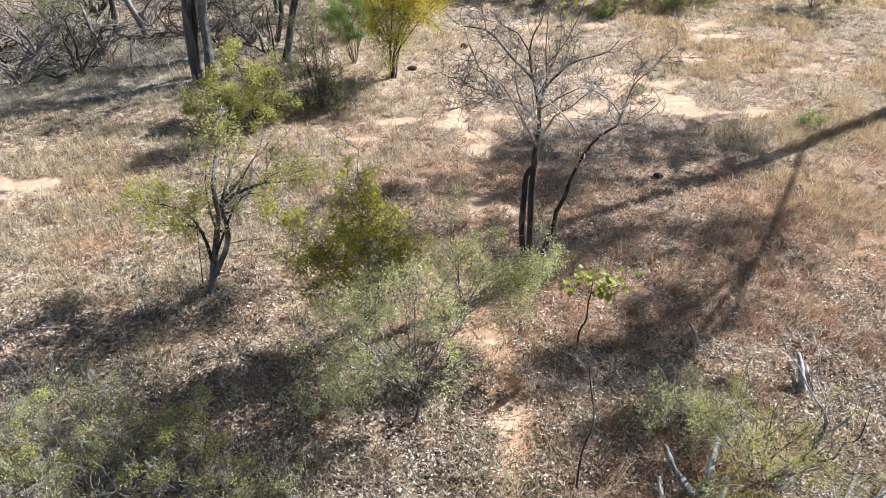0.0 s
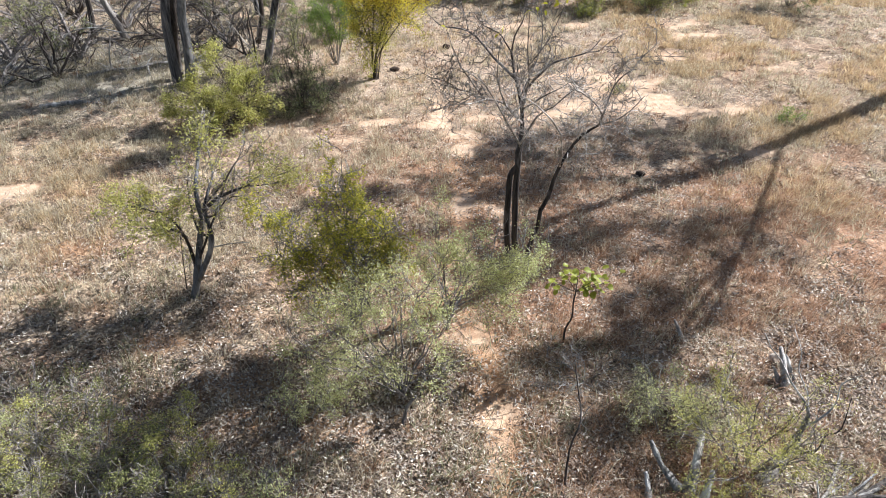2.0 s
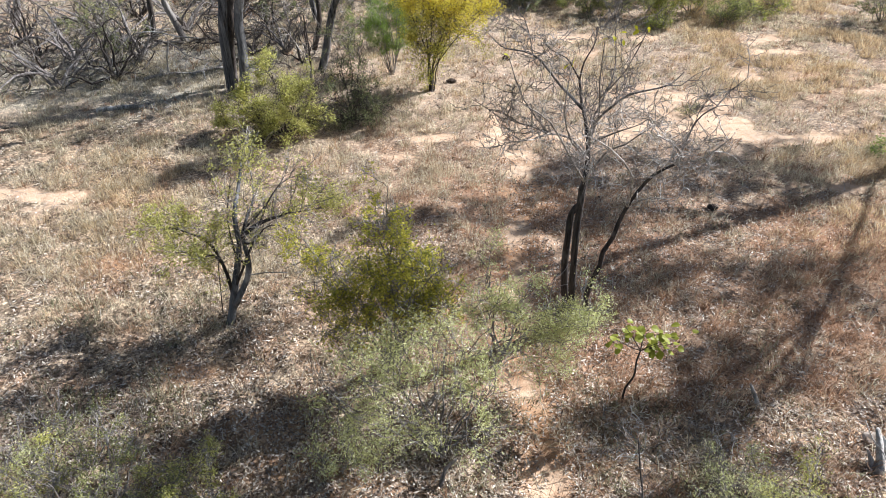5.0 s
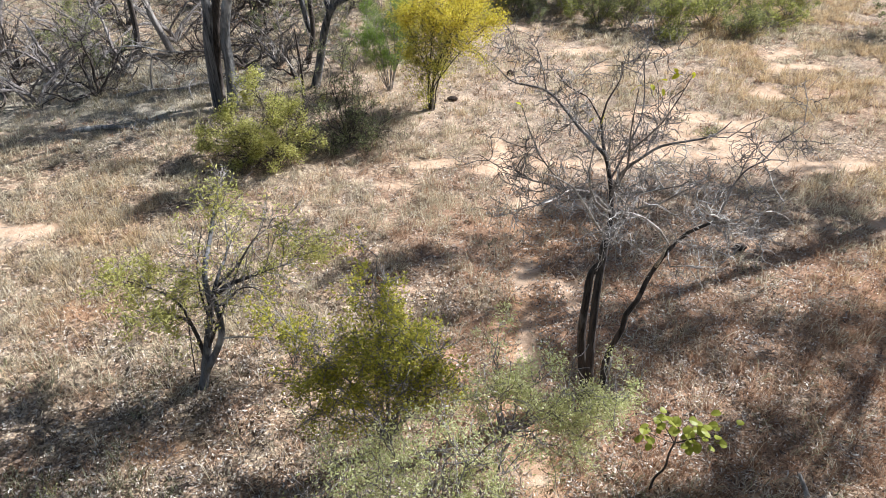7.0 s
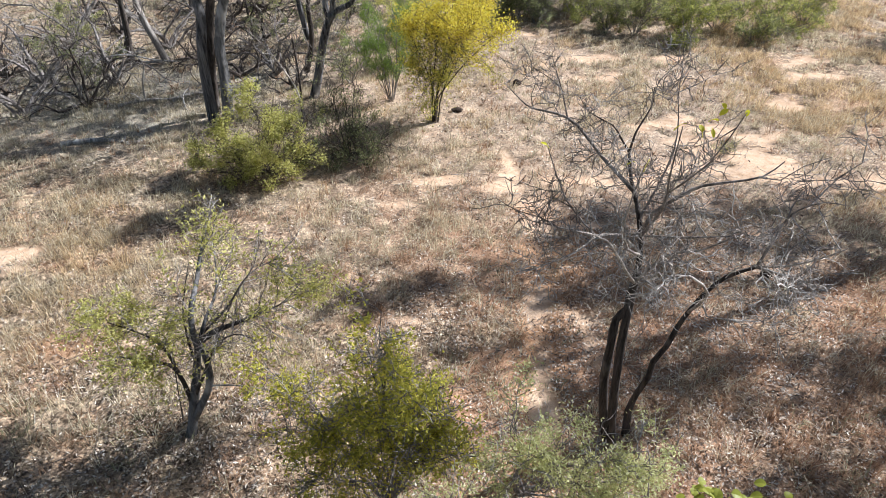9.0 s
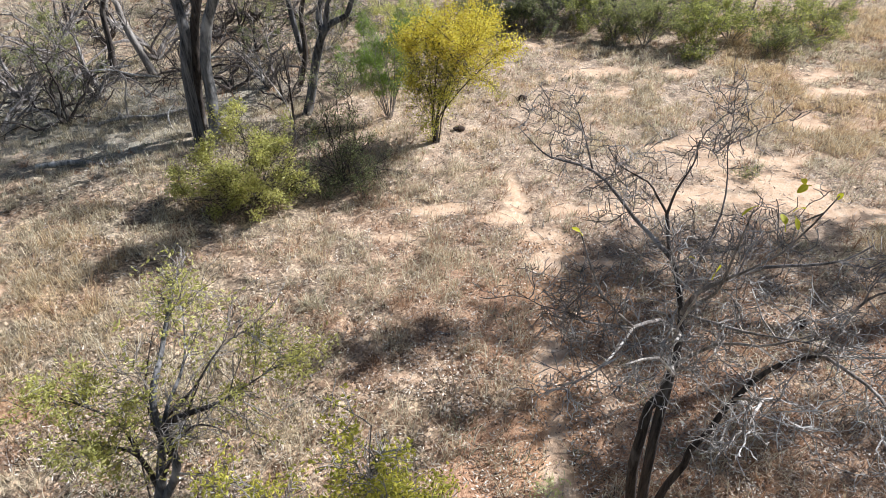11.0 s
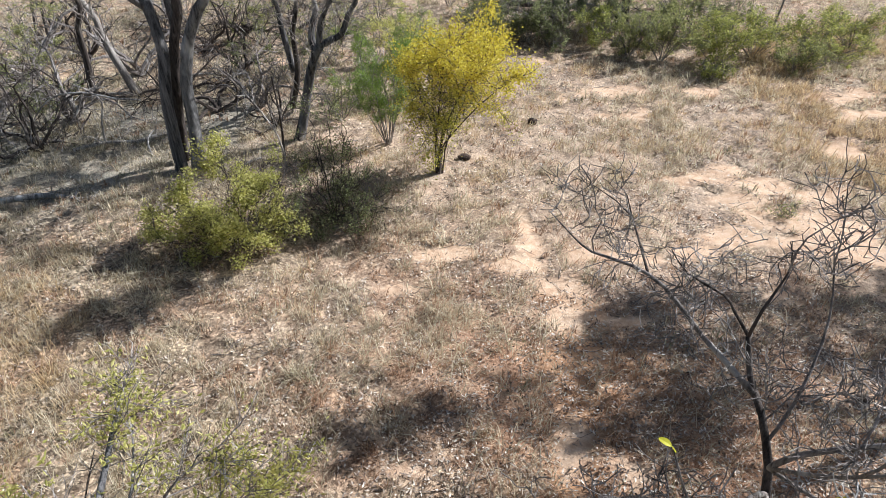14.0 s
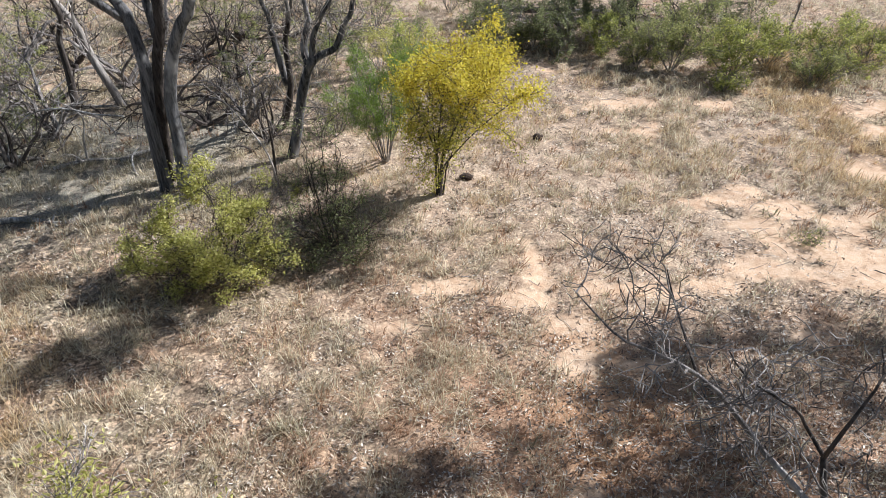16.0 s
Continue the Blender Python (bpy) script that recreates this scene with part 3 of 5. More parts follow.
def leafy_zone(x, y):
    heap = 0.9 * np.exp(-((x - 2.2) / 2.8) ** 2 - ((y - 8.0) / 3.6) ** 2) * (0.45 + 0.8 * vnoise(x, y, 0.3, 34)) + 0.8 * leaf_drift(x, y)
    heap = np.maximum(heap, 0.8 * np.clip((7.2 - y) / 1.5, 0, 1) * (0.5 + 0.7 * vnoise(x, y, 0.25, 35)))
    return np.maximum(heap, np.clip((vnoise(x, y, 0.8, 23) * 0.6 + vnoise(x, y, 0.22, 33) * 0.6 - 0.36) * 2.6, 0.12, 1)) * (1 - 0.88 * bare_soil(x, y)) * (1 - 0.12 * np.clip((y - 12) / 4, 0, 1) * (x > -4)) * (1 - 0.45 * np.clip((x - 4.4) / 2, 0, 1) * np.clip((y - 6.5) / 1.5, 0, 1)) * (1 - 0.5 * np.clip((-0.2 - x) / 2, 0, 1) * np.clip((y - 6.5) / 2, 0, 1)) * (1 - 0.85 * np.exp(-(track_distance(x, y) / 0.17) ** 2) * (y < 6.2))


litter("leaf_litter", 600000, 0.047, 0.0165, leafy_zone, "pale curled eucalypt leaves strewn over the ground", LITTER)
grass("straw_grass", 37000, 12, 0.19, 0.07, straw_zone, "short dry straw-coloured grass tufts", STRAW, 0.006, 1.05)
grass("rust_grass", 34000, 12, 0.16, 0.08, rust_zone, "dry rust-brown grass tufts", RUST, 0.006, 1.2)


def blond_zone(x, y):
    k = np.clip((x - 5.2 + 0.25 * (y - 12)) / 2, 0, 1) * np.clip((x - 4.8) / 2, 0, 1) * np.clip((y - 9.5) / 2, 0, 1) + 0.7 * np.clip((x - 4.4) / 2, 0, 1) * np.clip((y - 6.5) / 1.5, 0, 1) * np.clip((12.5 - y) / 1.5, 0, 1) + 0.5 * np.exp(-((x + 5.5) / 2.5) ** 2 - ((y - 10.5) / 2.0) ** 2) + 0.12 * (y > 15) * (x > -3)
    return np.clip(k, 0, 1) * (1 - bare_soil(x, y)) * (vnoise(x, y, 1.3, 41) * 0.7 + vnoise(x, y, 0.4, 42) * 0.4 > 0.53)


def tussock_zone(x, y):
    k = np.exp(-((x - 4.3) / 2.6) ** 2 - ((y - 8.5) / 3.0) ** 2) + 0.6 * np.exp(-((x - 1.2) / 2.5) ** 2 - ((y - 10.0) / 2.6) ** 2) + 0.1
    return np.clip(k, 0, 1) * (1 - 0.6 * leaf_drift(x, y)) * (1 - bare_soil(x, y)) * (vnoise(x, y, 0.9, 43) * 0.6 + vnoise(x, y, 0.3, 44) * 0.5 > 0.58)


grass("blond_grass", 30000, 16, 0.2, 0.11, blond_zone, "taller blond dry grass tussocks", BLOND, 0.0055, 0.9, (6.5, 25.0, 1.0))
grass("rust_tussocks", 7000, 18, 0.2, 0.1, tussock_zone, "rust-brown dry grass tussocks", RUST, 0.006, 0.6)


def herb_zone(x, y):
    return (vnoise(x, y, 0.8, 51) * 0.6 + vnoise(x, y, 0.25, 52) * 0.5 > 0.62) * np.maximum(np.clip((11 - y) / 5, 0.08, 1), np.clip((-x - 4) / 2, 0, 1) * np.clip((y - 14) / 2, 0, 1)) * (1 - bare_soil(x, y))


grass("low_herbs", 7000, 14, 0.13, 0.12, herb_zone, "low grey-green dry herbs among leaf litter", L_HERB, 0.010, 0.9)


def sticks(n):
    sh = Shape()
    x, y = in_view(n, bias=1.9)
    for k in range(n):
        a = rng.uniform(0, 2 * math.pi)
        L = rng.uniform(0.1, 0.42)
        ln = wander((x[k], y[k], 0), (math.cos(a), math.sin(a), 0), L, 3, 0.15)
        ln[:, 2] = ground_z(ln[:, 0], ln[:, 1]) + 0.012
        sh.tube(ln, rng.uniform(0.003, 0.007), 0.002, 3)
    tagged(new("fallen_twigs", sh.mesh("fallen_twigs", TWIG)), "thin grey fallen twigs lying on leaf litter", "twigs", kind="stuff")


sticks(5200)


# ---- large trees ----
LIMB_LINES = []


def limb(ob, pts, r0, r1, mat, name="limb", sides=9, rough=0.06, flare=0.0, fine=3):
    """A limb as a part of its own, smoothed between the given joints."""
    p = np.array(pts, float)
    if fine > 1 and len(p) > 2:
        t = np.linspace(0, len(p) - 1, (len(p) - 1) * fine + 1)
        i = np.clip(t.astype(int), 0, len(p) - 2)
        f = (t - i)[:, None]
        a, b = p[np.clip(i - 1, 0, None)], p[np.clip(i + 2, None, len(p) - 1)]
        q, w = p[i], p[i + 1]
        p = 0.5 * (2 * q + (w - a) * f + (2 * a - 5 * q + 4 * w - b) * f ** 2 + (3 * q - a - 3 * w + b) * f ** 3)
    sh = Shape()
    sh.tube(p, r0, r1, sides, rough, flare)
    LIMB_LINES.append((p, part(name, sh, mat, ob, smooth=True)))
    return p


def canopy(ob, clumps, per, size=0.12, spread=0.5):
    """Boughs with hanging leaves at clumps given as centre and radius."""
    for cx, cy, cz, r in clumps:
        sh, tips = Shape(), []
        for _ in range(6):
            ln = wander((cx, cy, cz - r * 0.6), rng.normal(size=3) * [1.2, 1.2, 0.6] + [0, 0, 0.4], r * rng.uniform(0.9, 2.0), 4, 0.25)
            sh.tube(ln, 0.025, 0.006, 4)
            sprout(sh, ln, 0.01, 4, r * 0.7, 1, 1.0, 0.2, 0.0, 0.2, 0.6, tips, 0.004)
        part("bough", sh, BARK_GREY, ob)
        fo = Shape()
        fo.leaves(along(tips, per, spread * r * 0.5), size, size * 0.3, 0.0, 0.5)
        part("foliage", fo, L_CANOPY, ob)


def sprays(ob, x, y, z, rx, ry, count, size=0.11):
    """A bough that bears loose leaf sprays with gaps between them, unseen and set to cast shade."""
    wood, fo = Shape(), Shape()
    for _ in range(count):
        a, q = rng.uniform(0, 2 * math.pi), rng.uniform(0, 1) ** 0.5
        c = np.array([x + rx * q * math.cos(a), y + ry * q * math.sin(a), z + rng.uniform(-0.35, 0.35)])
        r = rng.uniform(0.07, 0.22)
        ln = wander((x, y, z - 0.25), c - [x, y, z - 0.25], np.linalg.norm(c - [x, y, z - 0.25]), 4, 0.08)
        wood.tube(ln, 0.012, 0.004, 4)
        fo.leaves(c + rng.normal(size=(int(320 * r), 3)) * r * 0.55, size, size * 0.34, 0.0, 0.4)
    part("bough", wood, BARK_GREY, ob)
    part("foliage", fo, L_CANOPY, ob)


def big_tree():
    ob = thing("eucalypt_tree", (-5.9, 15.65, 0.0), "tall grey-barked eucalypt with three fused leaning trunks", "tree")
    a = limb(ob, [(-6.01, 15.55, -0.03), (-5.98, 15.55, 0.72), (-5.91, 15.55, 1.50), (-5.78, 15.60, 2.25), (-5.87, 15.70, 2.93), (-6.02, 15.75, 3.26), (-7.4, 15.9, 5.2), (-8.2, 16.3, 7.5)], 0.118, 0.075, BARK_GREY, "trunk", 12, 0.07, 0.12)
    b = limb(ob, [(-6.09, 15.95, -0.12), (-5.99, 15.90, 0.71), (-5.81, 15.80, 1.60), (-5.63, 15.80, 2.36), (-5.38, 15.80, 3.23), (-5.5, 15.9, 5.5), (-5.2, 16.3, 8.2)], 0.095, 0.075, BARK_DARK, "trunk", 12, 0.07, 0.1)
    c = limb(ob, [(-5.69, 15.60, 0.08), (-5.57, 15.60, 0.96), (-5.54, 15.65, 1.65), (-5.33, 15.70, 2.39), (-5.03, 15.70, 2.92), (-4.83, 15.70, 3.25), (-4.4, 15.6, 5.0), (-3.8, 15.4, 7.6)], 0.115, 0.07, BARK_ASH, "trunk", 12, 0.07, 0.12)
    limb(ob, [a[12], (-7.6, 15.2, 4.6), (-8.4, 14.8, 6.0)], 0.07, 0.03, BARK_GREY)
    limb(ob, [b[10], (-6.0, 16.6, 4.8), (-6.3, 17.5, 6.4)], 0.07, 0.03, BARK_GREY)
    canopy(ob, [(-8.2, 16.3, 7.6, 1.1), (-8.4, 14.8, 6.2, 0.9), (-5.2, 16.4, 8.3, 1.2), (-6.3, 17.5, 6.6, 0.9), (-3.9, 15.4, 7.8, 1.1), (-6.6, 15.8, 8.8, 1.0)], 420)


def fork_tree():
    ob = thing("forked_tree", (-4.0, 17.0, 0.0), "grey-barked forked tree with dark crooked stems", "tree")
    a = limb(ob, [(-4.12, 16.90, -0.15), (-3.91, 16.90, 0.46), (-3.75, 16.90, 1.03), (-3.51, 16.80, 1.70), (-3.32, 16.70, 1.99)], 0.10, 0.085, BARK_GREY, "trunk", 9, 0.06, 0.4)
    b = limb(ob, [a[-1], (-3.11, 16.70, 2.09), (-2.89, 16.70, 2.21), (-2.73, 16.70, 2.56), (-2.52, 16.70, 2.97), (-2.4, 16.6, 4.6)], 0.07, 0.03, BARK_GREY)
    c = limb(ob, [a[-3], (-3.51, 16.90, 2.18), (-3.40, 17.00, 2.53), (-3.42, 17.00, 2.91), (-3.7, 17.2, 5.2)], 0.075, 0.03, BARK_GREY)
    d = limb(ob, [a[-2], (-3.22, 16.60, 2.46), (-2.99, 16.50, 2.85), (-2.81, 16.50, 3.28), (-2.9, 16.2, 5.0)], 0.055, 0.025, BARK_GREY)
    e = limb(ob, [(-4.54, 18.30, 0.14), (-4.29, 18.30, 0.94), (-4.27, 18.30, 1.75), (-4.14, 18.30, 2.19), (-4.12, 18.30, 2.71), (-4.4, 18.2, 4.8)], 0.07, 0.03, BARK_DARK, "stem")
    f = limb(ob, [(-4.40, 18.40, 0.91), (-4.49, 18.40, 1.61), (-4.53, 18.40, 2.00), (-4.64, 18.40, 2.59), (-5.6, 18.5, 4.4)], 0.075, 0.03, BARK_GREY, "stem")
    limb(ob, [e[-4], (-4.0, 18.8, 4.2), (-3.4, 19.2, 4.8)], 0.03, 0.02, BARK_DARK)
    limb(ob, [e[-6], (-3.5, 18.8, 4.0), (-2.3, 19.1, 4.8)], 0.03, 0.02, BARK_DARK)
    limb(ob, [f[-4], (-4.8, 19.0, 4.3), (-4.5, 19.4, 4.9)], 0.03, 0.02, BARK_DARK)
    for ln in (a, b, c, d, e, f):
        twigs(ob, ln, 0.012, 16, 0.8, 2)
    # crown above the view, its clumps arranged to shade the thicket floor
    canopy(ob, [(-2.4, 16.6, 5.0, 0.8), (-3.7, 17.2, 5.6, 0.9), (-2.9, 16.2, 5.4, 0.8), (-4.4, 18.2, 5.2, 0.9), (-5.6, 18.5, 4.8, 0.9), (-3.2, 17.8, 4.6, 0.7), (-4.8, 17.0, 4.8, 0.7), (-3.4, 19.2, 5.0, 0.8), (-2.4, 18.9, 5.0, 0.8), (-4.5, 19.4, 5.1, 0.8), (-1.7, 19.6, 5.2, 0.7)], 300, 0.12)


def right_tree():
    ob = thing("eucalypt_tree", (11.15, 13.45, 0.0), "tall dark-barked eucalypt with a leaning trunk", "tree")
    a = limb(ob, [(11.15, 13.45, -0.05), (11.25, 13.5, 0.6), (11.55, 13.6, 1.8), (11.7, 13.6, 3.2), (11.6, 13.6, 4.6), (11.4, 13.5, 6.2), (11.2, 13.5, 7.4), (11.0, 13.6, 8.8)], 0.24, 0.03, BARK_DARK, "trunk", 12, 0.06, 0.35)
    b = limb(ob, [a[11], (11.01, 11.76, 4.9), (10.96, 11.18, 5.4), (10.98, 10.72, 5.9), (11.27, 10.36, 6.7), (11.49, 10.17, 7.6)], 0.05, 0.026, BARK_DARK)
    twigs(ob, b, 0.014, 12, 0.7, 2, 1.0, 0.25, 0.0, 0.1, BARK_DARK)
    limb(ob, [a[15], (11.0, 14.4, 7.2), (10.4, 15.2, 8.6)], 0.08, 0.04, BARK_DARK)
    limb(ob, [a[-4], (10.2, 12.6, 8.2), (8.9, 12.0, 9.6)], 0.04, 0.02, BARK_DARK)
    limb(ob, [a[-3], (10.4, 12.9, 9.4), (9.4, 12.7, 10.2), (8.4, 12.6, 10.8)], 0.035, 0.015, BARK_DARK)
    limb(ob, [a[-3], (10.8, 14.6, 9.4), (10.6, 15.9, 10.2)], 0.035, 0.015, BARK_DARK)
    limb(ob, [a[-5], (12.0, 14.6, 7.6), (12.8, 16.1, 8.8)], 0.04, 0.015, BARK_DARK)
    limb(ob, [a[-5], (12.8, 15.0, 7.4), (14.2, 16.6, 8.8)], 0.04, 0.015, BARK_DARK)
    # limbs out of view, added to carry the shade sprays
    for r in ([a[12], (10.2, 14.2, 5.6), (9.2, 14.6, 6.4)], [a[12], (10.4, 15.0, 5.8), (10.2, 16.0, 6.6)], [a[13], (12.2, 14.6, 6.0), (13.0, 15.8, 6.6)], [a[14], (9.4, 13.6, 6.6), (7.6, 14.0, 7.0), (6.0, 14.1, 7.2)],
              [a[14], (9.2, 12.6, 6.4), (7.8, 12.6, 7.0)], [a[-4], (8.6, 12.8, 8.0), (6.4, 11.9, 8.8), (4.6, 11.4, 9.0)], [a[-4], (9.2, 14.6, 8.2), (7.0, 16.0, 8.8), (5.0, 16.9, 9.0)], [b[8], (10.6, 10.4, 6.6), (9.6, 9.8, 7.0)], [b[8], (10.6, 9.8, 6.8), (10.2, 9.0, 7.0)]):
        limb(ob, r, 0.045, 0.012, BARK_DARK)
    # open sprays along unseen limbs, placed by where their shade lands: centre, reach, number
    for row in ((9.0, 14.2, 6.5, 0.7, 0.9, 28), (8.5, 14.7, 6.5, 0.4, 0.7, 14), (9.8, 14.1, 6.5, 0.8, 0.7, 20), (9.0, 13.4, 6.5, 0.9, 0.5, 15), (10.6, 15.5, 6.5, 1.3, 0.9, 30), (9.1, 15.3, 6.5, 0.55, 0.6, 28), (12.0, 15.6, 6.5, 1.1, 0.9, 36), (12.4, 14.4, 6.4, 1.0, 0.7, 20), (13.0, 14.7, 6.4, 0.8, 0.8, 14), (13.0, 15.9, 6.5, 0.8, 0.7, 14), (9.2, 15.5, 6.6, 0.7, 0.6, 20), (11.2, 14.4, 6.5, 0.8, 0.8, 10), (8.8, 13.4, 6.4, 0.6, 0.5, 6),
                (6.0, 13.6, 7.0, 0.6, 0.3, 13), (6.8, 13.95, 7.0, 0.55, 0.3, 15), (7.7, 14.3, 7.0, 0.5, 0.3, 10), (8.3, 13.9, 7.0, 0.5, 0.4, 10), (7.3, 12.55, 7.0, 0.5, 0.2, 8), (8.3, 12.7, 7.0, 0.5, 0.3, 10),
                (11.0, 10.6, 7.0, 0.7, 0.5, 34), (10.0, 9.9, 7.0, 0.8, 0.45, 31), (9.1, 9.65, 7.0, 0.5, 0.25, 11), (10.1, 9.0, 7.0, 0.75, 0.6, 26), (11.0, 12.5, 7.0, 1.2, 0.4, 22), (8.9, 11.6, 7.0, 0.6, 0.4, 20), (9.8, 11.9, 7.0, 0.6, 0.5, 24), (9.4, 12.4, 7.0, 0.6, 0.3, 16), (11.6, 11.9, 7.0, 1.1, 0.5, 18), (12.4, 12.6, 7.0, 0.9, 0.5, 18), (13.2, 12.0, 7.0, 0.9, 0.5, 8), (6.6, 9.7, 9.0, 1.3, 0.6, 34),
                (4.8, 11.0, 9.0, 0.6, 0.35, 10), (5.6, 11.4, 9.0, 0.7, 0.45, 11), (6.3, 11.9, 9.0, 0.7, 0.45, 11), (7.0, 12.4, 9.0, 0.5, 0.4, 10), (5.6, 10.9, 9.0, 0.7, 0.35, 10),
                (4.8, 16.85, 9.0, 0.7, 0.35, 30), (4.3, 16.5, 9.0, 0.5, 0.3, 10), (5.4, 17.3, 9.0, 0.45, 0.25, 9), (2.4, 18.2, 9.0, 1.2, 0.3, 8)):
        sprays(ob, *row)


def far_tree(x, y, label, clumps):
    ob = thing("eucalypt_tree", (x, y, 0.0), label, "tree")
    a = limb(ob, [(x, y, -0.05), (x, y, 0.8), (x + 0.15, y, 2.0), (x + 0.2, y + 0.1, 4.0), (x - 0.1, y + 0.3, 6.5), (x - 0.4, y + 0.2, 8.5)], 0.13, 0.06, BARK_DARK, "trunk", 9, 0.07, 0.35)
    for cx, cy, cz, r in clumps:
        limb(ob, [a[9], ((a[9][0] + cx) / 2, (a[9][1] + cy) / 2, (a[9][2] + cz) / 2 + 0.3), (cx, cy, cz - r * 0.5)], 0.045, 0.02, BARK_DARK)
    canopy(ob, clumps, 300, 0.14)
    return ob


big_tree()
fork_tree()
right_tree()
# trunk is real; its unseen crown, long limb and sprays are added to shade the thicket
edge = far_tree(3.95, 24.9, "dark-trunked eucalypt behind the far bushes", [(1.6, 23.6, 9.2, 1.0), (2.8, 23.2, 9.6, 1.0), (0.6, 24.4, 8.8, 0.9), (2.2, 25.4, 9.4, 1.0), (4.0, 25.4, 9.6, 1.0), (3.2, 24.0, 10.6, 0.9)])
limb(edge, [(4.0, 25.1, 5.6), (3.2, 23.0, 7.6), (2.2, 20.8, 8.8), (0.8, 19.8, 9.0)], 0.05, 0.015, BARK_DARK)
for row in ((0.8, 19.8, 9.0, 1.4, 0.4, 26), (2.2, 20.7, 9.0, 1.1, 0.35, 18), (-0.4, 20.6, 9.0, 0.9, 0.3, 10)):
    sprays(edge, *row)
# out-of-view tree, added only to darken the clearing's far edge
shade_tree = far_tree(13.0, 30.5, "tall unseen eucalypt beyond the clearing, added for its shade", [(11.8, 30.8, 9.0, 1.1), (13.4, 31.4, 9.0, 1.1), (10.6, 31.8, 8.8, 1.0), (12.6, 32.6, 9.4, 1.0), (14.2, 30.0, 9.6, 0.9)])
for row in ((12.2, 29.4, 9.0, 1.2, 0.8, 34), (13.6, 29.8, 9.0, 1.2, 0.8, 34), (11.2, 30.0, 9.0, 1.0, 0.8, 26), (14.6, 30.6, 9.2, 1.2, 1.0, 30), (11.5, 28.6, 9.0, 1.4, 0.8, 36), (15.6, 29.6, 9.0, 1.2, 1.0, 26), (13.0, 31.6, 9.0, 2.0, 1.0, 40), (10.2, 30.4, 9.0, 1.0, 0.8, 24)):
    sprays(shade_tree, *row)
# another tree out of view, put here for its shadow on the thicket
far_tree(-1.0, 30.5, "tall unseen eucalypt beyond the thicket, added for its shade", [(-1.6, 28.6, 8.0, 1.0), (-0.4, 29.0, 8.6, 1.0), (-2.4, 30.2, 8.4, 1.0), (-1.2, 31.4, 9.0, 1.0)])


# ---- bare tree with three stems ----
def bare_tree():
    ob = thing("bare_tree", (1.2, 7.15, 0.0), "leafless dark-stemmed small tree with a few yellow leaves", "tree")
    a = limb(ob, [(1.22, 7.15, -0.02), (1.12, 7.12, 0.41), (1.06, 7.10, 1.00), (1.07, 7.10, 1.42), (1.08, 7.10, 1.74), (1.16, 7.10, 1.87), (1.16, 7.10, 2.06), (1.21, 7.15, 2.25), (1.21, 7.25, 2.55), (1.17, 7.40, 2.79), (1.15, 7.60, 2.89), (1.12, 7.70, 3.11)], 0.05, 0.014, BARK_DARK, "stem", 8, 0.1, 0.3, 2)
    b = limb(ob, [(1.24, 7.10, 0.05), (1.18, 7.05, 0.57), (1.16, 7.05, 1.05), (1.15, 7.05, 1.46), (1.17, 7.08, 1.83), (1.18, 7.10, 2.07), (1.21, 7.15, 2.26)], 0.046, 0.032, BARK_DARK, "stem", 8, 0.1, 0.3, 2)
    c = limb(ob, [(1.41, 7.20, -0.03), (1.39, 7.20, 0.41), (1.43, 7.18, 0.69), (1.50, 7.15, 0.97), (1.51, 7.15, 1.16), (1.60, 7.15, 1.36), (1.64, 7.12, 1.61), (1.70, 7.10, 1.83), (1.79, 7.10, 2.03), (1.92, 7.05, 2.27), (2.09, 6.95, 2.45)], 0.035, 0.015, BARK_DARK, "stem", 8, 0.1, 0.3, 2)
    d = limb(ob, [a[-4], (1.00, 7.70, 2.96), (0.91, 7.78, 3.03), (0.70, 7.95, 3.25), (0.53, 8.10, 3.30), (0.32, 8.25, 3.29), (0.21, 8.35, 3.34), (0.06, 8.45, 3.47)], 0.02, 0.003, TWIG_MID, fine=2)
    e = limb(ob, [a[-1], (1.15, 7.70, 3.30), (1.22, 7.75, 3.41), (1.28, 7.80, 3.53), (1.26, 7.85, 3.64)], 0.011, 0.003, TWIG_DARK, fine=2)
    l = limb(ob, [a[-1], (1.05, 7.80, 3.21), (0.97, 7.80, 3.32), (0.79, 7.90, 3.39), (0.69, 7.95, 3.52)], 0.01, 0.003, TWIG_DARK, fine=2)
    f = limb(ob, [a[16], (1.22, 7.10, 2.86), (1.37, 6.95, 3.12), (1.47, 6.85, 3.26), (1.64, 6.75, 3.35), (1.81, 6.70, 3.42), (1.90, 6.65, 3.56)], 0.018, 0.004, TWIG_MID, fine=2)
    g = limb(ob, [a[15], (0.94, 6.90, 2.79), (0.70, 6.65, 2.95), (0.50, 6.50, 3.10), (0.29, 6.45, 3.19), (0.21, 6.50, 3.31)], 0.016, 0.003, TWIG, fine=2)
    h = limb(ob, [a[13], (1.32, 6.85, 2.63), (1.45, 6.60, 2.85), (1.55, 6.45, 3.04), (1.68, 6.40, 3.16)], 0.014, 0.003, TWIG, fine=2)
    i = limb(ob, [c[-1], (2.15, 6.95, 2.68), (2.19, 6.95, 2.87), (2.24, 6.90, 3.02), (2.32, 6.75, 3.18), (2.40, 6.60, 3.24)], 0.013, 0.003, TWIG_MID, fine=2)
    q = limb(ob, [i[7], (2.38, 6.95, 3.09), (2.50, 7.00, 3.23), (2.67, 7.00, 3.40)], 0.009, 0.003, TWIG_MID, fine=2)
    j = limb(ob, [c[-1], (2.24, 6.80, 2.57), (2.33, 6.60, 2.78), (2.38, 6.40, 3.02)], 0.012, 0.003, DEADWOOD, fine=2)
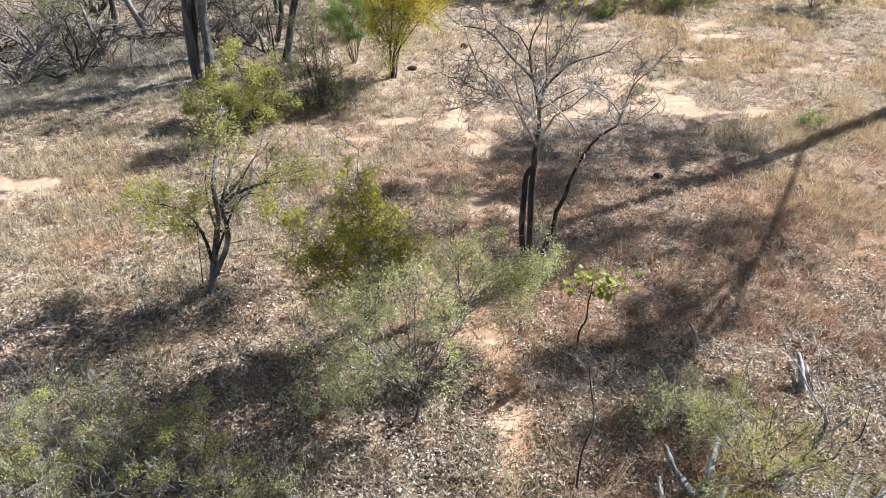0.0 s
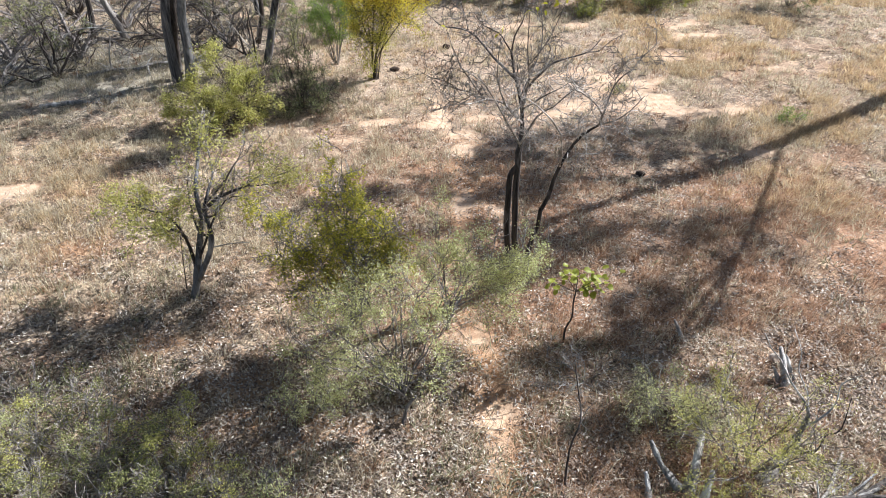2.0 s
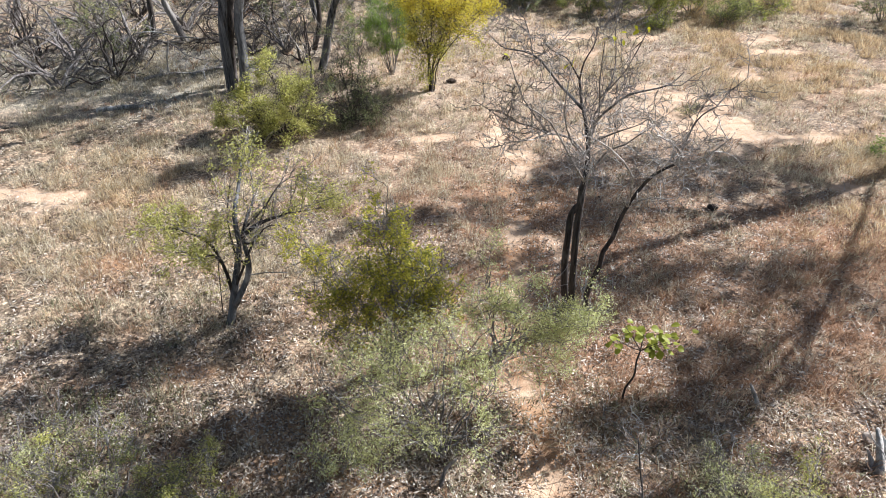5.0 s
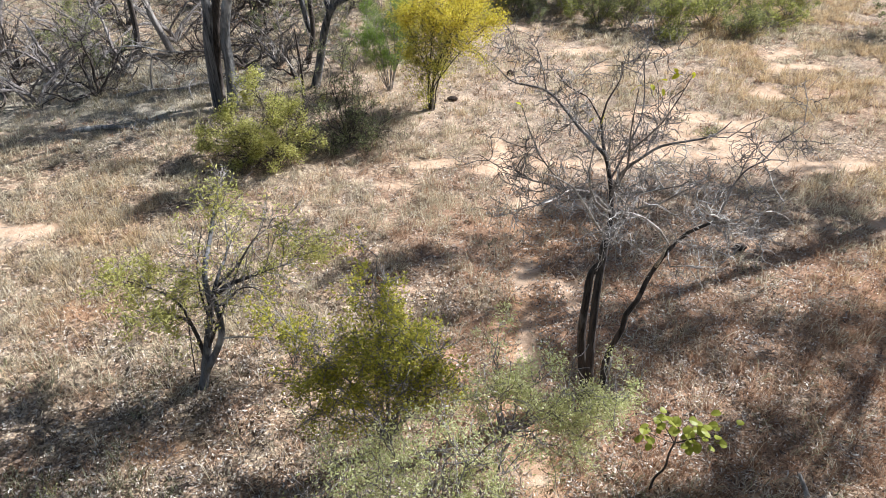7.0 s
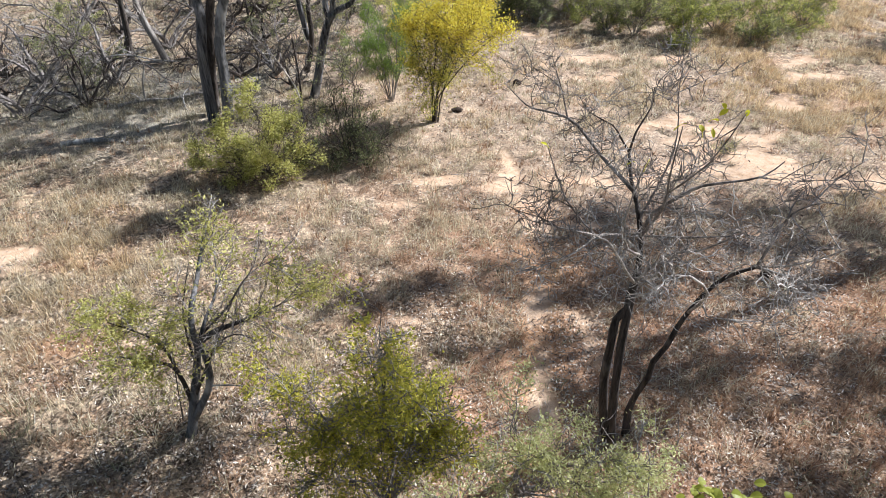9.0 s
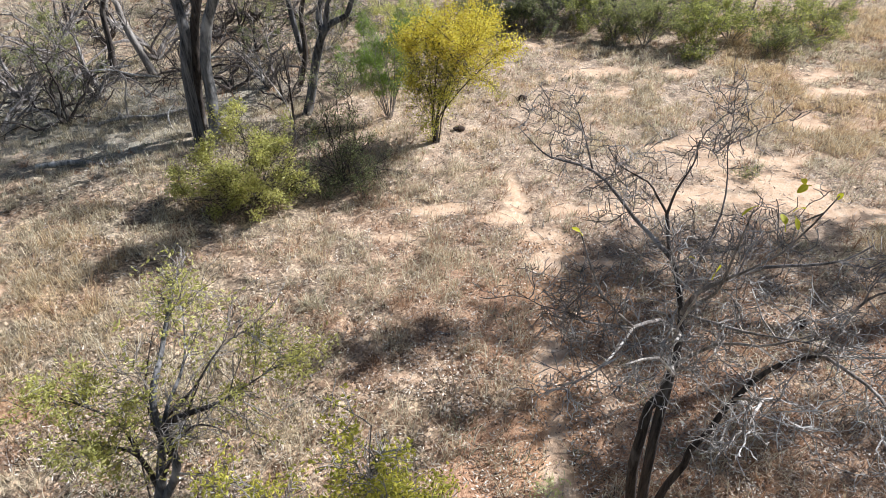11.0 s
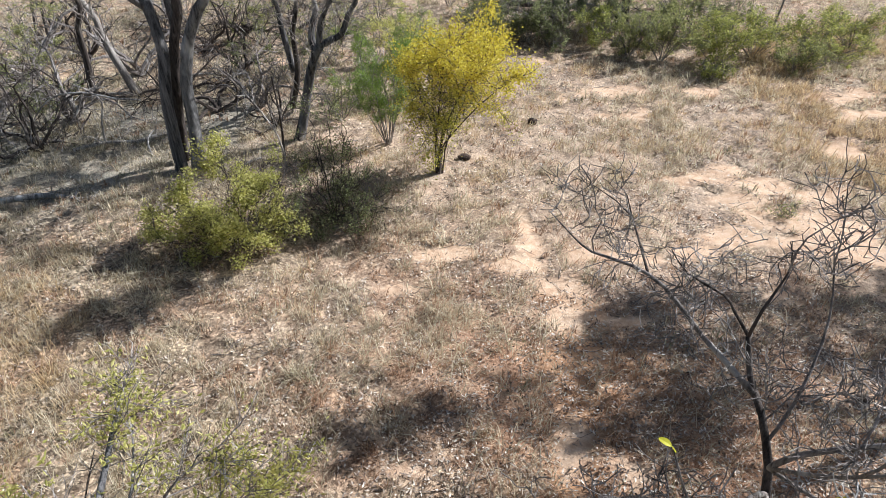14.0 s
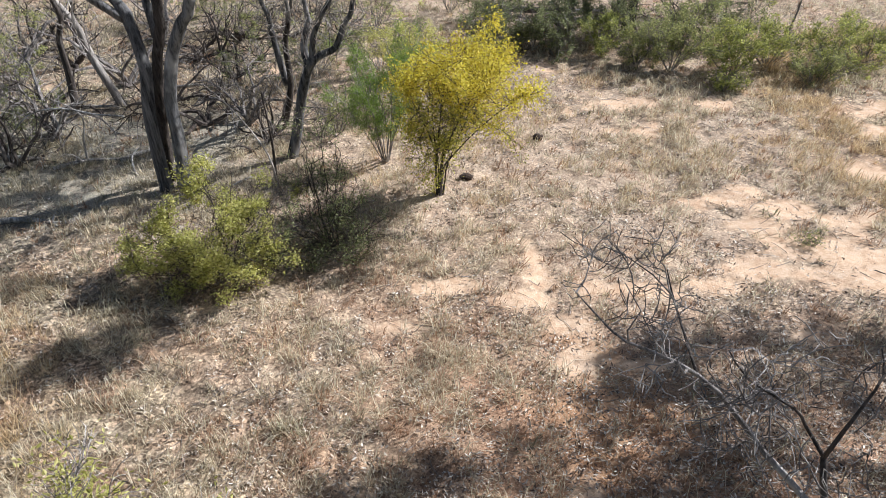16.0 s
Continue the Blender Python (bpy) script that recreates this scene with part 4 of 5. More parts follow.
    k = limb(ob, [a[16], (1.32, 6.60, 2.97), (1.40, 6.40, 3.11), (1.48, 6.20, 3.25)], 0.012, 0.003, TWIG, fine=2)
    m = limb(ob, [d[7], (0.61, 8.50, 3.36), (0.54, 8.50, 3.56)], 0.008, 0.003, TWIG_DARK)
    n = limb(ob, [a[17], (1.31, 7.40, 2.92), (1.46, 7.60, 3.17), (1.48, 7.70, 3.42), (1.45, 7.80, 3.67)], 0.011, 0.003, TWIG_MID, fine=2)
    o = limb(ob, [g[4], (0.53, 6.35, 3.03), (0.37, 6.10, 3.13), (0.23, 5.95, 3.19)], 0.009, 0.003, DEADWOOD, fine=2)
    r = limb(ob, [c[16], (1.69, 6.70, 2.13), (1.72, 6.40, 2.36), (1.76, 6.20, 2.34)], 0.008, 0.003, DEADWOOD, fine=2)
    for ln, kids, wood in ((d, 7, TWIG_MID), (e, 5, TWIG_MID), (l, 5, TWIG_MID), (f, 9, TWIG_MID), (g, 8, TWIG), (h, 7, DEADWOOD), (i, 6, TWIG_MID), (q, 5, TWIG_MID), (j, 8, DEADWOOD), (k, 6, DEADWOOD), (m, 4, TWIG_MID), (n, 7, TWIG_MID), (o, 4, DEADWOOD), (r, 5, DEADWOOD)):
        twigs(ob, ln, 0.006, max(3, int(kids * 0.75)), 0.42, 3, 1.15, 0.42, 0.03, 0.15, wood, None, 0.0028)
    twigs(ob, a[12:], 0.006, 5, 0.42, 3, 1.2, 0.42, 0.03, 0.05, TWIG_MID, None, 0.0028)
    s = limb(ob, [a[16], (1.20, 6.80, 3.10), (1.12, 6.55, 3.50), (1.10, 6.43, 3.92)], 0.013, 0.003, TWIG, fine=2)
    u = limb(ob, [s[3], (1.32, 6.45, 3.65), (1.44, 6.36, 4.04)], 0.008, 0.003, TWIG, fine=2)
    v = limb(ob, [a[15], (0.92, 6.55, 2.90), (0.76, 6.15, 3.40), (0.77, 5.96, 3.88)], 0.013, 0.003, DEADWOOD, fine=2)
    w = limb(ob, [g[4], (0.42, 6.40, 3.40), (0.27, 6.38, 3.80)], 0.009, 0.003, TWIG, fine=2)
    x = limb(ob, [a[13], (0.90, 6.40, 2.80), (0.62, 5.95, 3.38), (0.36, 5.60, 3.68)], 0.014, 0.004, DEADWOOD, fine=2)
    y = limb(ob, [c[14], (1.52, 6.40, 2.60), (1.15, 5.90, 3.15), (0.88, 5.50, 3.45)], 0.014, 0.004, DEADWOOD, fine=2)
    z = limb(ob, [c[-1], (1.90, 6.25, 2.90), (1.60, 5.70, 3.30), (1.35, 5.30, 3.55)], 0.013, 0.004, TWIG, fine=2)
    for ln, kids, wood in ((s, 5, TWIG), (u, 4, TWIG), (v, 7, DEADWOOD), (w, 4, TWIG), (x, 9, DEADWOOD), (y, 9, DEADWOOD), (z, 9, DEADWOOD)):
        twigs(ob, ln, 0.005, max(3, int(kids * 0.7)), 0.36, 3, 1.2, 0.5, 0.02, 0.15, wood, None, 0.0024)
    for at in ((1.10, 6.43, 3.94), (0.26, 6.38, 3.82), (0.77, 5.93, 3.90), (0.77, 6.21, 3.79), (1.18, 6.21, 4.06), (1.22, 6.26, 3.98), (1.44, 6.35, 4.06), (1.43, 6.62, 3.95), (1.13, 6.17, 4.00), (1.38, 6.60, 4.00)):
        part("leaf", round_leaf(at, rng.uniform(0.045, 0.075), 0.5), L_LEMON, ob, "single yellow leaf")


bare_tree()


# ---- crooked sapling with small leaves ----
def left_tree():
    ob = thing("crooked_tree", (-3.3, 7.1, 0.0), "small crooked tree with sparse yellow-green foliage", "tree")
    a = limb(ob, [(-3.31, 7.10, -0.04), (-3.17, 7.10, 0.43), (-3.01, 7.10, 0.96), (-2.91, 7.10, 1.32), (-2.91, 7.15, 1.66), (-2.98, 7.60, 1.79), (-3.02, 8.00, 1.98), (-3.00, 8.25, 2.15)], 0.054, 0.006, BARK_GREY, "stem", 8, 0.18, 0.3)
    b = limb(ob, [(-3.20, 7.10, 0.29), (-2.88, 7.00, 0.84), (-2.81, 7.00, 1.17), (-2.83, 7.05, 1.44), (-2.75, 7.10, 1.67), (-2.81, 7.60, 1.68), (-2.97, 8.10, 1.92)], 0.04, 0.005, BARK_GREY, "stem", 8, 0.18)
    c = limb(ob, [a[3], (-3.17, 7.05, 1.04), (-3.34, 7.00, 1.22), (-3.75, 7.10, 1.17)], 0.028, 0.007, BARK_DARK)
    d = limb(ob, [c[3], (-3.32, 7.20, 1.19), (-3.55, 7.30, 1.29), (-3.96, 7.40, 1.36)], 0.018, 0.006, BARK_DARK)
    e = limb(ob, [b[9], (-2.62, 7.00, 1.63), (-2.38, 7.00, 1.74), (-2.20, 7.10, 1.76)], 0.034, 0.01, BARK_DARK)
    f = limb(ob, [b[10], (-2.56, 7.20, 1.74), (-2.43, 7.40, 1.90), (-2.34, 7.60, 1.92), (-2.17, 7.80, 1.90)], 0.014, 0.004, BARK_DARK)
    g = limb(ob, [e[-2], (-2.19, 7.50, 1.52), (-2.06, 8.00, 1.28)], 0.01, 0.004, BARK_DARK)
    h = limb(ob, [(-3.52, 7.30, -0.25), (-3.41, 7.30, 0.50), (-3.31, 7.30, 1.11)], 0.01, 0.004, TWIG_DARK, "stem")
    k = limb(ob, [a[4], (-2.87, 7.00, 1.06), (-2.66, 6.95, 1.45), (-2.56, 7.00, 1.67), (-2.50, 7.20, 1.80)], 0.02, 0.005, BARK_DARK, fine=2)
    m = limb(ob, [b[5], (-3.04, 7.20, 1.03), (-3.07, 7.25, 1.35), (-3.10, 7.40, 1.60), (-3.13, 7.80, 1.84)], 0.018, 0.004, BARK_DARK, fine=2)
    n = limb(ob, [b[8], (-2.66, 6.90, 1.45), (-2.46, 6.85, 1.69), (-2.28, 6.80, 1.77), (-2.16, 6.80, 1.69)], 0.012, 0.004, TWIG_DARK, fine=2)
    o = limb(ob, [(-2.90, 7.00, 0.88), (-2.59, 6.90, 1.01), (-2.27, 6.80, 1.09)], 0.01, 0.005, DEADWOOD, fine=2)
    for ln in (k, m, n):
        twigs(ob, ln, 0.005, 9, 0.35, 2, 1.1, 0.35, 0.03, 0.2, TWIG_MID)
    left, top, right, spray = [], [], [], []
    for ln, kids, tips in ((c, 8, left), (d, 10, left), (a, 14, top), (b, 14, top), (e, 7, spray), (g, 10, right), (f, 9, top), (h, 5, top)):
        twigs(ob, ln, 0.006, kids, 0.45, 2, 0.9, 0.22, 0.04, 0.35, None, tips)
    crest = [a[-7:], b[-5:]]
    for ln in tuple(crest):
        twigs(ob, ln, 0.005, 8, 0.3, 2, 1.0, 0.22, 0.02, 0.3, None, crest)
    for tips, count, jit in ((crest, 650, 0.08), (left, 3000, 0.05), (top, 1300, 0.06), (right, 1400, 0.07), (spray, 250, 0.05)):
        sh = Shape()
        sh.leaves(tufted(tips, count, jit, 0.35, 12), 0.05, 0.02, 0.2, flat=1.2)
        part("foliage", sh, L_LIME, ob)


left_tree()


# ---- yellow tree ----
def yellow_tree():
    ob = thing("yellow_tree", (-1.11, 15.4, 0.0), "small tree with a bright yellow fan-shaped crown", "tree")
    tips_hi, tips_lo = [], []
    for k in range(9):
        a = 2 * math.pi * k / 9 + rng.uniform(-0.2, 0.2)
        q = rng.uniform(0.95, 1.32) * (0.35 + 0.65 * (k % 3) / 2)
        foot = np.array([-1.11 + 0.05 * math.cos(a), 15.4 + 0.05 * math.sin(a), -0.03])
        knee = np.array([-1.06 + 0.11 * math.cos(a), 15.4 + 0.11 * math.sin(a), rng.uniform(0.6, 0.95)])
        top = np.array([-0.68 + q * math.cos(a), 15.4 + q * math.sin(a), rng.uniform(2.15, 2.5) - 0.22 * q])
        mid = knee * 0.5 + top * 0.5 + [0, 0, 0.1]
        ln = limb(ob, [foot, knee * 0.5 + foot * 0.5 + rng.normal(size=3) * 0.02, knee, mid, top], 0.02, 0.005, BARK_DARK, "stem", 6, 0.05, 0.2)
        twigs(ob, ln[8:], 0.007, 9, 0.5, 2, 0.8, 0.2, 0.04, 0.2, TWIG_DARK, tips_hi)
        twigs(ob, ln[5:11], 0.006, 8, 0.6, 2, 1.1, 0.2, -0.02, 0.1, TWIG_DARK, tips_lo)
    hi = Shape()
    hi.leaves(tufted([tips_hi[k] for k in rng.permutation(len(tips_hi))[:int(len(tips_hi) * 0.45)]], 15500, 0.085), 0.042, 0.028, 0.3)
    part("foliage", hi, L_YELLOW, ob, "bright yellow leaves")
    lo = Shape()
    lo.leaves(tufted([tips_lo[k] for k in rng.permutation(len(tips_lo))[:int(len(tips_lo) * 0.4)]], 7600, 0.1), 0.044, 0.028, 0.1)
    part("foliage", lo, L_LOWYEL, ob, "yellow-green lower leaves")


yellow_tree()

# ---- shrubs ----
def arm_shrub(name, base, ends, leaves, size, narrow, mat, label, wood, r=0.016, length=0.4, kids=12, low=0.4, gather=0.35, jitter=0.05, trunk=0.0, up=0.3, fork=0.0):
    """A bush of a few long arms, each bowed towards its own end."""
    base = np.array([base[0], base[1], gz(base[0], base[1]) - 0.02])
    ob = thing(name, tuple(base), label, "shrub")
    if fork:
        foot = Shape()
        foot.tube(wander(base, (0.06, 0.05, 1), fork + 0.05, 4, 0.15), r * 1.5, r * 1.1, 7, 0.1, 0.3)
        part("trunk", foot, wood, ob)
    tips = []
    for e in ends:
        b = base + [0.06 * fork, 0.05 * fork, fork]
        e = np.array(e, float)
        knee = np.array([b[0] + (e[0] - b[0]) * 0.42, b[1] + (e[1] - b[1]) * 0.42, b[2] + (e[2] - b[2]) * (0.62 if not trunk else trunk)])
        t = np.linspace(0, 1, 10)[:, None]
        ln = b * (1 - t) ** 2 + knee * 2 * t * (1 - t) + e * t ** 2
        ln[1:-1] += rng.normal(size=(8, 3)) * 0.025
        sh, mine = Shape(), []
        sh.tube(ln, r * rng.uniform(0.7, 1.1), r * 0.25, 6, 0.06)
        sprout(sh, ln, r * 0.35, kids, length, 2, 0.95, 0.25, 0.04, low, 0.55, mine, 0.003)
        part("stem", sh, wood, ob)
        tips.extend(mine[k] for k in rng.permutation(len(mine))[:int(len(mine) * gather) + 1])
    crown = Shape()
    crown.leaves(tufted(tips, leaves, jitter, 0.3, 18), size, size * narrow, up, flat=1.2)
    part("foliage", crown, mat, ob)
    return ob


arm_shrub("lime_shrub", (-4.1, 13.25), [(-5.15, 12.95, 0.45), (-4.9, 13.1, 0.7), (-4.75, 12.8, 0.4), (-4.5, 12.75, 0.75), (-4.25, 12.65, 0.5), (-3.85, 12.65, 0.7), (-3.5, 12.75, 0.5), (-3.3, 13.2, 0.75), (-3.6, 13.7, 1.0), (-4.0, 13.7, 1.15), (-4.3, 13.6, 1.05), (-3.3, 13.8, 0.95), (-4.0, 13.0, 0.95), (-5.2, 12.7, 0.25), (-4.6, 12.5, 0.2), (-3.7, 12.5, 0.3), (-3.2, 13.0, 0.45), (-3.8, 13.9, 0.9)], 17000, 0.05, 0.5, L_LIME, "spreading lime-green leafy bush on dry ground", TWIG_DARK, 0.014, 0.5, 9, 0.35, 0.075, 0.07)
arm_shrub("dark_shrub", (-2.75, 13.9), [(-3.3, 13.6, 0.45), (-3.1, 13.4, 0.7), (-2.9, 13.2, 0.25), (-2.5, 13.5, 0.8), (-2.3, 13.2, 0.3), (-2.15, 13.4, 0.45), (-2.05, 13.8, 0.3), (-2.2, 14.1, 0.75), (-2.5, 14.4, 1.3), (-3.1, 14.4, 1.3), (-3.4, 14.2, 0.9), (-2.3, 13.8, 0.9), (-2.8, 14.6, 1.75), (-3.2, 14.7, 1.6)], 5200, 0.044, 0.45, L_DARK, "low dark grey-green bush in shade", TWIG_DARK, 0.014, 0.4, 10, 0.25, 0.14, 0.08)
arm_shrub("olive_shrub", (-1.0, 6.35), [(-0.86, 6.1, 2.66), (-0.9, 6.12, 2.42), (-0.95, 6.12, 2.2), (-0.78, 6.1, 2.1), (-0.45, 6.0, 1.7), (-0.35, 6.05, 1.6), (-0.6, 6.15, 1.75), (-0.7, 6.0, 1.4), (-1.0, 6.0, 1.6), (-1.88, 6.05, 1.9), (-1.72, 6.0, 1.95), (-1.7, 6.2, 1.75), (-1.5, 6.1, 1.93), (-1.74, 6.0, 1.48), (-1.4, 6.0, 1.6), (-1.25, 5.9, 1.25), (-1.12, 6.1, 1.9), (-0.74, 6.05, 1.98), (-0.5, 6.1, 1.85), (-0.27, 6.1, 1.5), (-0.3, 5.95, 1.3), (-0.5, 6.0, 1.25), (-0.82, 5.9, 1.55), (-0.62, 5.8, 1.6), (-1.55, 5.8, 1.2), (-1.6, 5.9, 0.9)], 15500, 0.041, 0.45, L_OLIVE, "spreading olive-green bush with a pointed tip and yellowish sprays", TWIG_MID, 0.013, 0.3, 9, 0.5, 0.2, 0.055)
arm_shrub("grey_shrub", (-0.36, 4.68), [(-0.45, 4.9, 1.78), (-0.77, 5.0, 1.82), (-0.12, 4.9, 1.68), (0.2, 4.95, 1.5), (-0.8, 4.8, 1.5), (-1.27, 5.0, 1.4), (-1.4, 4.9, 1.1), (-1.66, 5.0, 0.95), (-0.95, 4.7, 1.15), (0.1, 4.8, 1.3), (-0.08, 4.6, 0.95), (-0.6, 4.5, 1.2), (-0.3, 5.3, 1.7), (-1.2, 5.3, 0.9)], 9200, 0.037, 0.34, L_GREY, "open grey-green bush with crooked stems", TWIG_MID, 0.014, 0.42, 6, 0.5, 0.28, 0.07, fork=0.45)
arm_shrub("grey_shrub", (0.2, 6.2), [(0.08, 5.8, 1.85), (0.45, 5.8, 1.62), (0.77, 5.8, 1.52), (1.14, 5.85, 1.5), (1.3, 5.85, 1.35), (0.97, 5.8, 1.2), (0.6, 5.75, 1.22), (0.13, 5.7, 1.45), (0.8, 5.7, 0.8), (0.65, 5.7, 1.05), (-0.06, 5.8, 1.32), (1.1, 6.2, 1.1)], 9000, 0.036, 0.34, L_GREY, "sparse grey-green bush beside the track", TWIG_MID, 0.013, 0.36, 6, 0.55, 0.26, 0.06, fork=0.35)
shrub("grey_shrub", -1.45, 4.85, 0.65, 0.4, 7, 1700, 0.038, L_GREY, "low grey-green bush among leaf litter", r=0.008, narrow=0.3)
shrub("feathery_shrub", -2.2, 16.7, 3.0, 0.6, 14, 18000, 0.07, L_FERN, "tall feathery fresh-green bush", r=0.012, narrow=0.12, up=0.8, low=0.3, kids=8)
shrub("feathery_shrub", -1.9, 19.4, 2.4, 0.9, 10, 7000, 0.06, L_LIME, "pale green bush behind the yellow tree", r=0.012, narrow=0.35)
for x, y, h, r, n, tone in ((-4.2, 4.1, 0.85, 0.45, 1900, L_LIME), (-4.65, 4.6, 0.8, 0.6, 2400, L_GREY), (-4.1, 4.85, 0.6, 0.5, 1700, L_MUTED), (-3.6, 4.4, 0.7, 0.55, 2200, L_MUTED), (-2.75, 4.55, 0.75, 0.45, 2400, L_LIME), (-3.25, 4.0, 0.7, 0.5, 1900, L_MUTED), (-2.65, 3.95, 0.65, 0.4, 1700, L_MUTED), (-2.2, 3.75, 0.5, 0.4, 1300, L_LIME), (-1.65, 3.75, 0.5, 0.4, 1200, L_GREY), (-3.9, 3.5, 0.8, 0.5, 1900, L_MUTED), (-5.0, 4.3, 0.8, 0.5, 1300, L_GREY)):
    shrub("lime_shrub", x, y, h, r, 8, n, 0.026, tone, "low sparse yellow-green bush in dappled shade", wood=TWIG_MID, r=0.009, group="low bushes near the start", gather=0.16, jitter=0.045, narrow=0.5)
shrub("sparse_shrub", 3.1, 3.85, 1.05, 0.82, 10, 6800, 0.03, L_LIME, "sparse green bush among dead wood", r=0.012, narrow=0.3)
shrub("sparse_shrub", 2.45, 4.4, 0.75, 0.58, 9, 4000, 0.03, L_GREY, "low sparse grey-green bush in shade", r=0.009, narrow=0.3)
for x, y, h, r, n, mt in ((1.0, 23.4, 1.3, 1.1, 3200, 0), (2.9, 23.0, 1.0, 0.7, 2600, 1), (4.3, 21.6, 1.5, 0.9, 3200, 2), (5.6, 21.1, 1.4, 1.0, 4200, 1), (6.7, 21.8, 1.3, 0.9, 3200, 1), (8.2, 21.4, 1.0, 1.0, 3000, 1), (-0.3, 24.0, 1.2, 0.9, 2400, 0), (7.4, 20.6, 0.7, 0.6, 1500, 2), (5.2, 20.2, 0.5, 0.4, 900, 1), (11.8, 20.5, 1.6, 1.3, 4200, 0), (2.0, 24.4, 1.5, 1.0, 3200, 0), (4.9, 23.2, 1.6, 1.1, 3200, 2), (6.2, 23.6, 1.5, 1.0, 3000, 0), (9.4, 22.4, 1.1, 1.0, 2600, 1), (0.0, 26.0, 1.6, 1.2, 3000, 0), (3.6, 22.2, 1.0, 0.8, 2400, 2), (1.6, 23.0, 1.0, 0.9, 2600, 0), (3.2, 24.0, 1.3, 1.0, 2800, 0), (0.2, 23.4, 0.9, 0.8, 2200, 0)):
    shrub("distant_shrub", x, y, h, r, 11, int(n * 1.5), 0.062, (L_DARK, L_BUSH, L_MUTED)[mt], ("dark green", "yellow-green", "olive green")[mt] + " leafy bush at the clearing's far edge", r=0.014, group="bushes at the clearing's edge")
shrub("green_weed", 7.6, 12.0, 0.22, 0.28, 7, 700, 0.04, L_FERN, "small bright green weed clump", r=0.004)
shrub("green_weed", 4.6, 14.0, 0.22, 0.2, 6, 350, 0.035, L_MUTED, "small green weed clump on sand", r=0.004)
shrub("low_shrub", 11.7, 12.4, 0.6, 0.7, 9, 5000, 0.04, L_GREY, "low grey-green bush beside a dark trunk", r=0.008)


# ---- leafy sapling ----
def leafy_sapling():
    ob = thing("leafy_sapling", (1.67, 5.85, 0.0), "thin crooked sapling with broad yellow-green leaves", "sapling")
    a = limb(ob, [(1.66, 5.85, 0.01), (1.65, 5.80, 0.27), (1.70, 5.75, 0.50), (1.68, 5.70, 0.77), (1.68, 5.65, 0.98)], 0.014, 0.008, BARK_DARK, "stem", 6)
    tips = []
    for tx, ty, tz in ((1.40, 5.60, 1.14), (1.52, 5.75, 1.22), (1.69, 5.70, 1.27), (1.80, 5.55, 1.20), (1.93, 5.60, 1.17), (2.06, 5.65, 1.12)):
        ln = wander(a[-1], np.array([tx, ty, tz]) - a[-1], np.linalg.norm(np.array([tx, ty, tz]) - a[-1]), 3, 0.05)
        tw = Shape()
        tw.tube(ln, 0.006, 0.003, 4)
        tips.append(ln)
        part("twig", tw, TWIG_DARK, ob)
    for p in along(tips, 58, 0.07, 0.5):
        part("leaf", round_leaf(p, rng.uniform(0.06, 0.09), 0.95, 0.35), L_BROAD, ob)


leafy_sapling()


# ---- dead brush ----
def dead_bush(x, y, height, radius, stems, label, mat=None, kids=5):
    base = (x, y, gz(x, y) - 0.02)
    ob = thing("dead_bush", base, label, "dead bush", "dead brush thicket")
    for k in range(stems):
        a = 2 * math.pi * (k + rng.uniform(-0.4, 0.4)) / stems
        d = np.array([math.cos(a) * radius * rng.uniform(0.3, 1), math.sin(a) * radius * rng.uniform(0.3, 1), height * rng.uniform(0.4, 1)])
        ln = wander(base, d, np.linalg.norm(d) * 1.15, 9, 0.3, -0.02)
        ln[:, 2] = np.maximum(ln[:, 2], 0.01)
        sh = Shape()
        sh.tube(ln, rng.uniform(0.028, 0.065), 0.012, 5)
        sprout(sh, ln, 0.012, kids, 0.8, 2, 0.9, 0.3, -0.01, 0.1, 0.55, None, 0.006)
        part("stem", sh, mat or TWIG, ob)
    return ob


def dead_brush(x, y, h, r):
    """A low tangle of fine leafless twigs."""
    ob = thing("dead_shrub", (x, y, gz(x, y) - 0.02), "low tangle of pale leafless twigs on litter", "dead bush")
    for k in range(7):
        a = 2 * math.pi * (k + rng.uniform(-0.3, 0.3)) / 7
        d = np.array([math.cos(a) * r, math.sin(a) * r, h * rng.uniform(0.3, 1.0)])
        ln = wander(ob.location, d, np.linalg.norm(d), 6, 0.25, -0.02)
        ln[:, 2] = np.maximum(ln[:, 2], 0.01)
        sh = Shape()
        sh.tube(ln, 0.007, 0.003, 4)
        sprout(sh, ln, 0.004, 6, 0.3, 2, 1.0, 0.35, -0.02, 0.2, 0.6, None, 0.002)
        part("stem", sh, (TWIG, DEADWOOD, GREYWOOD)[k % 3], ob)


masters = [dead_bush(-9.4, 17.9, 2.0, 1.3, 8, "tangled leafless grey-brown dead bush", TWIG_MID, 4),
           dead_bush(-9.3, 16.4, 1.4, 1.3, 7, "tangled leafless dark dead bush", BARK_DARK, 4),
           dead_bush(-6.3, 18.4, 1.8, 1.1, 7, "tangled leafless dark brown dead bush", TWIG_DARK, 4)]
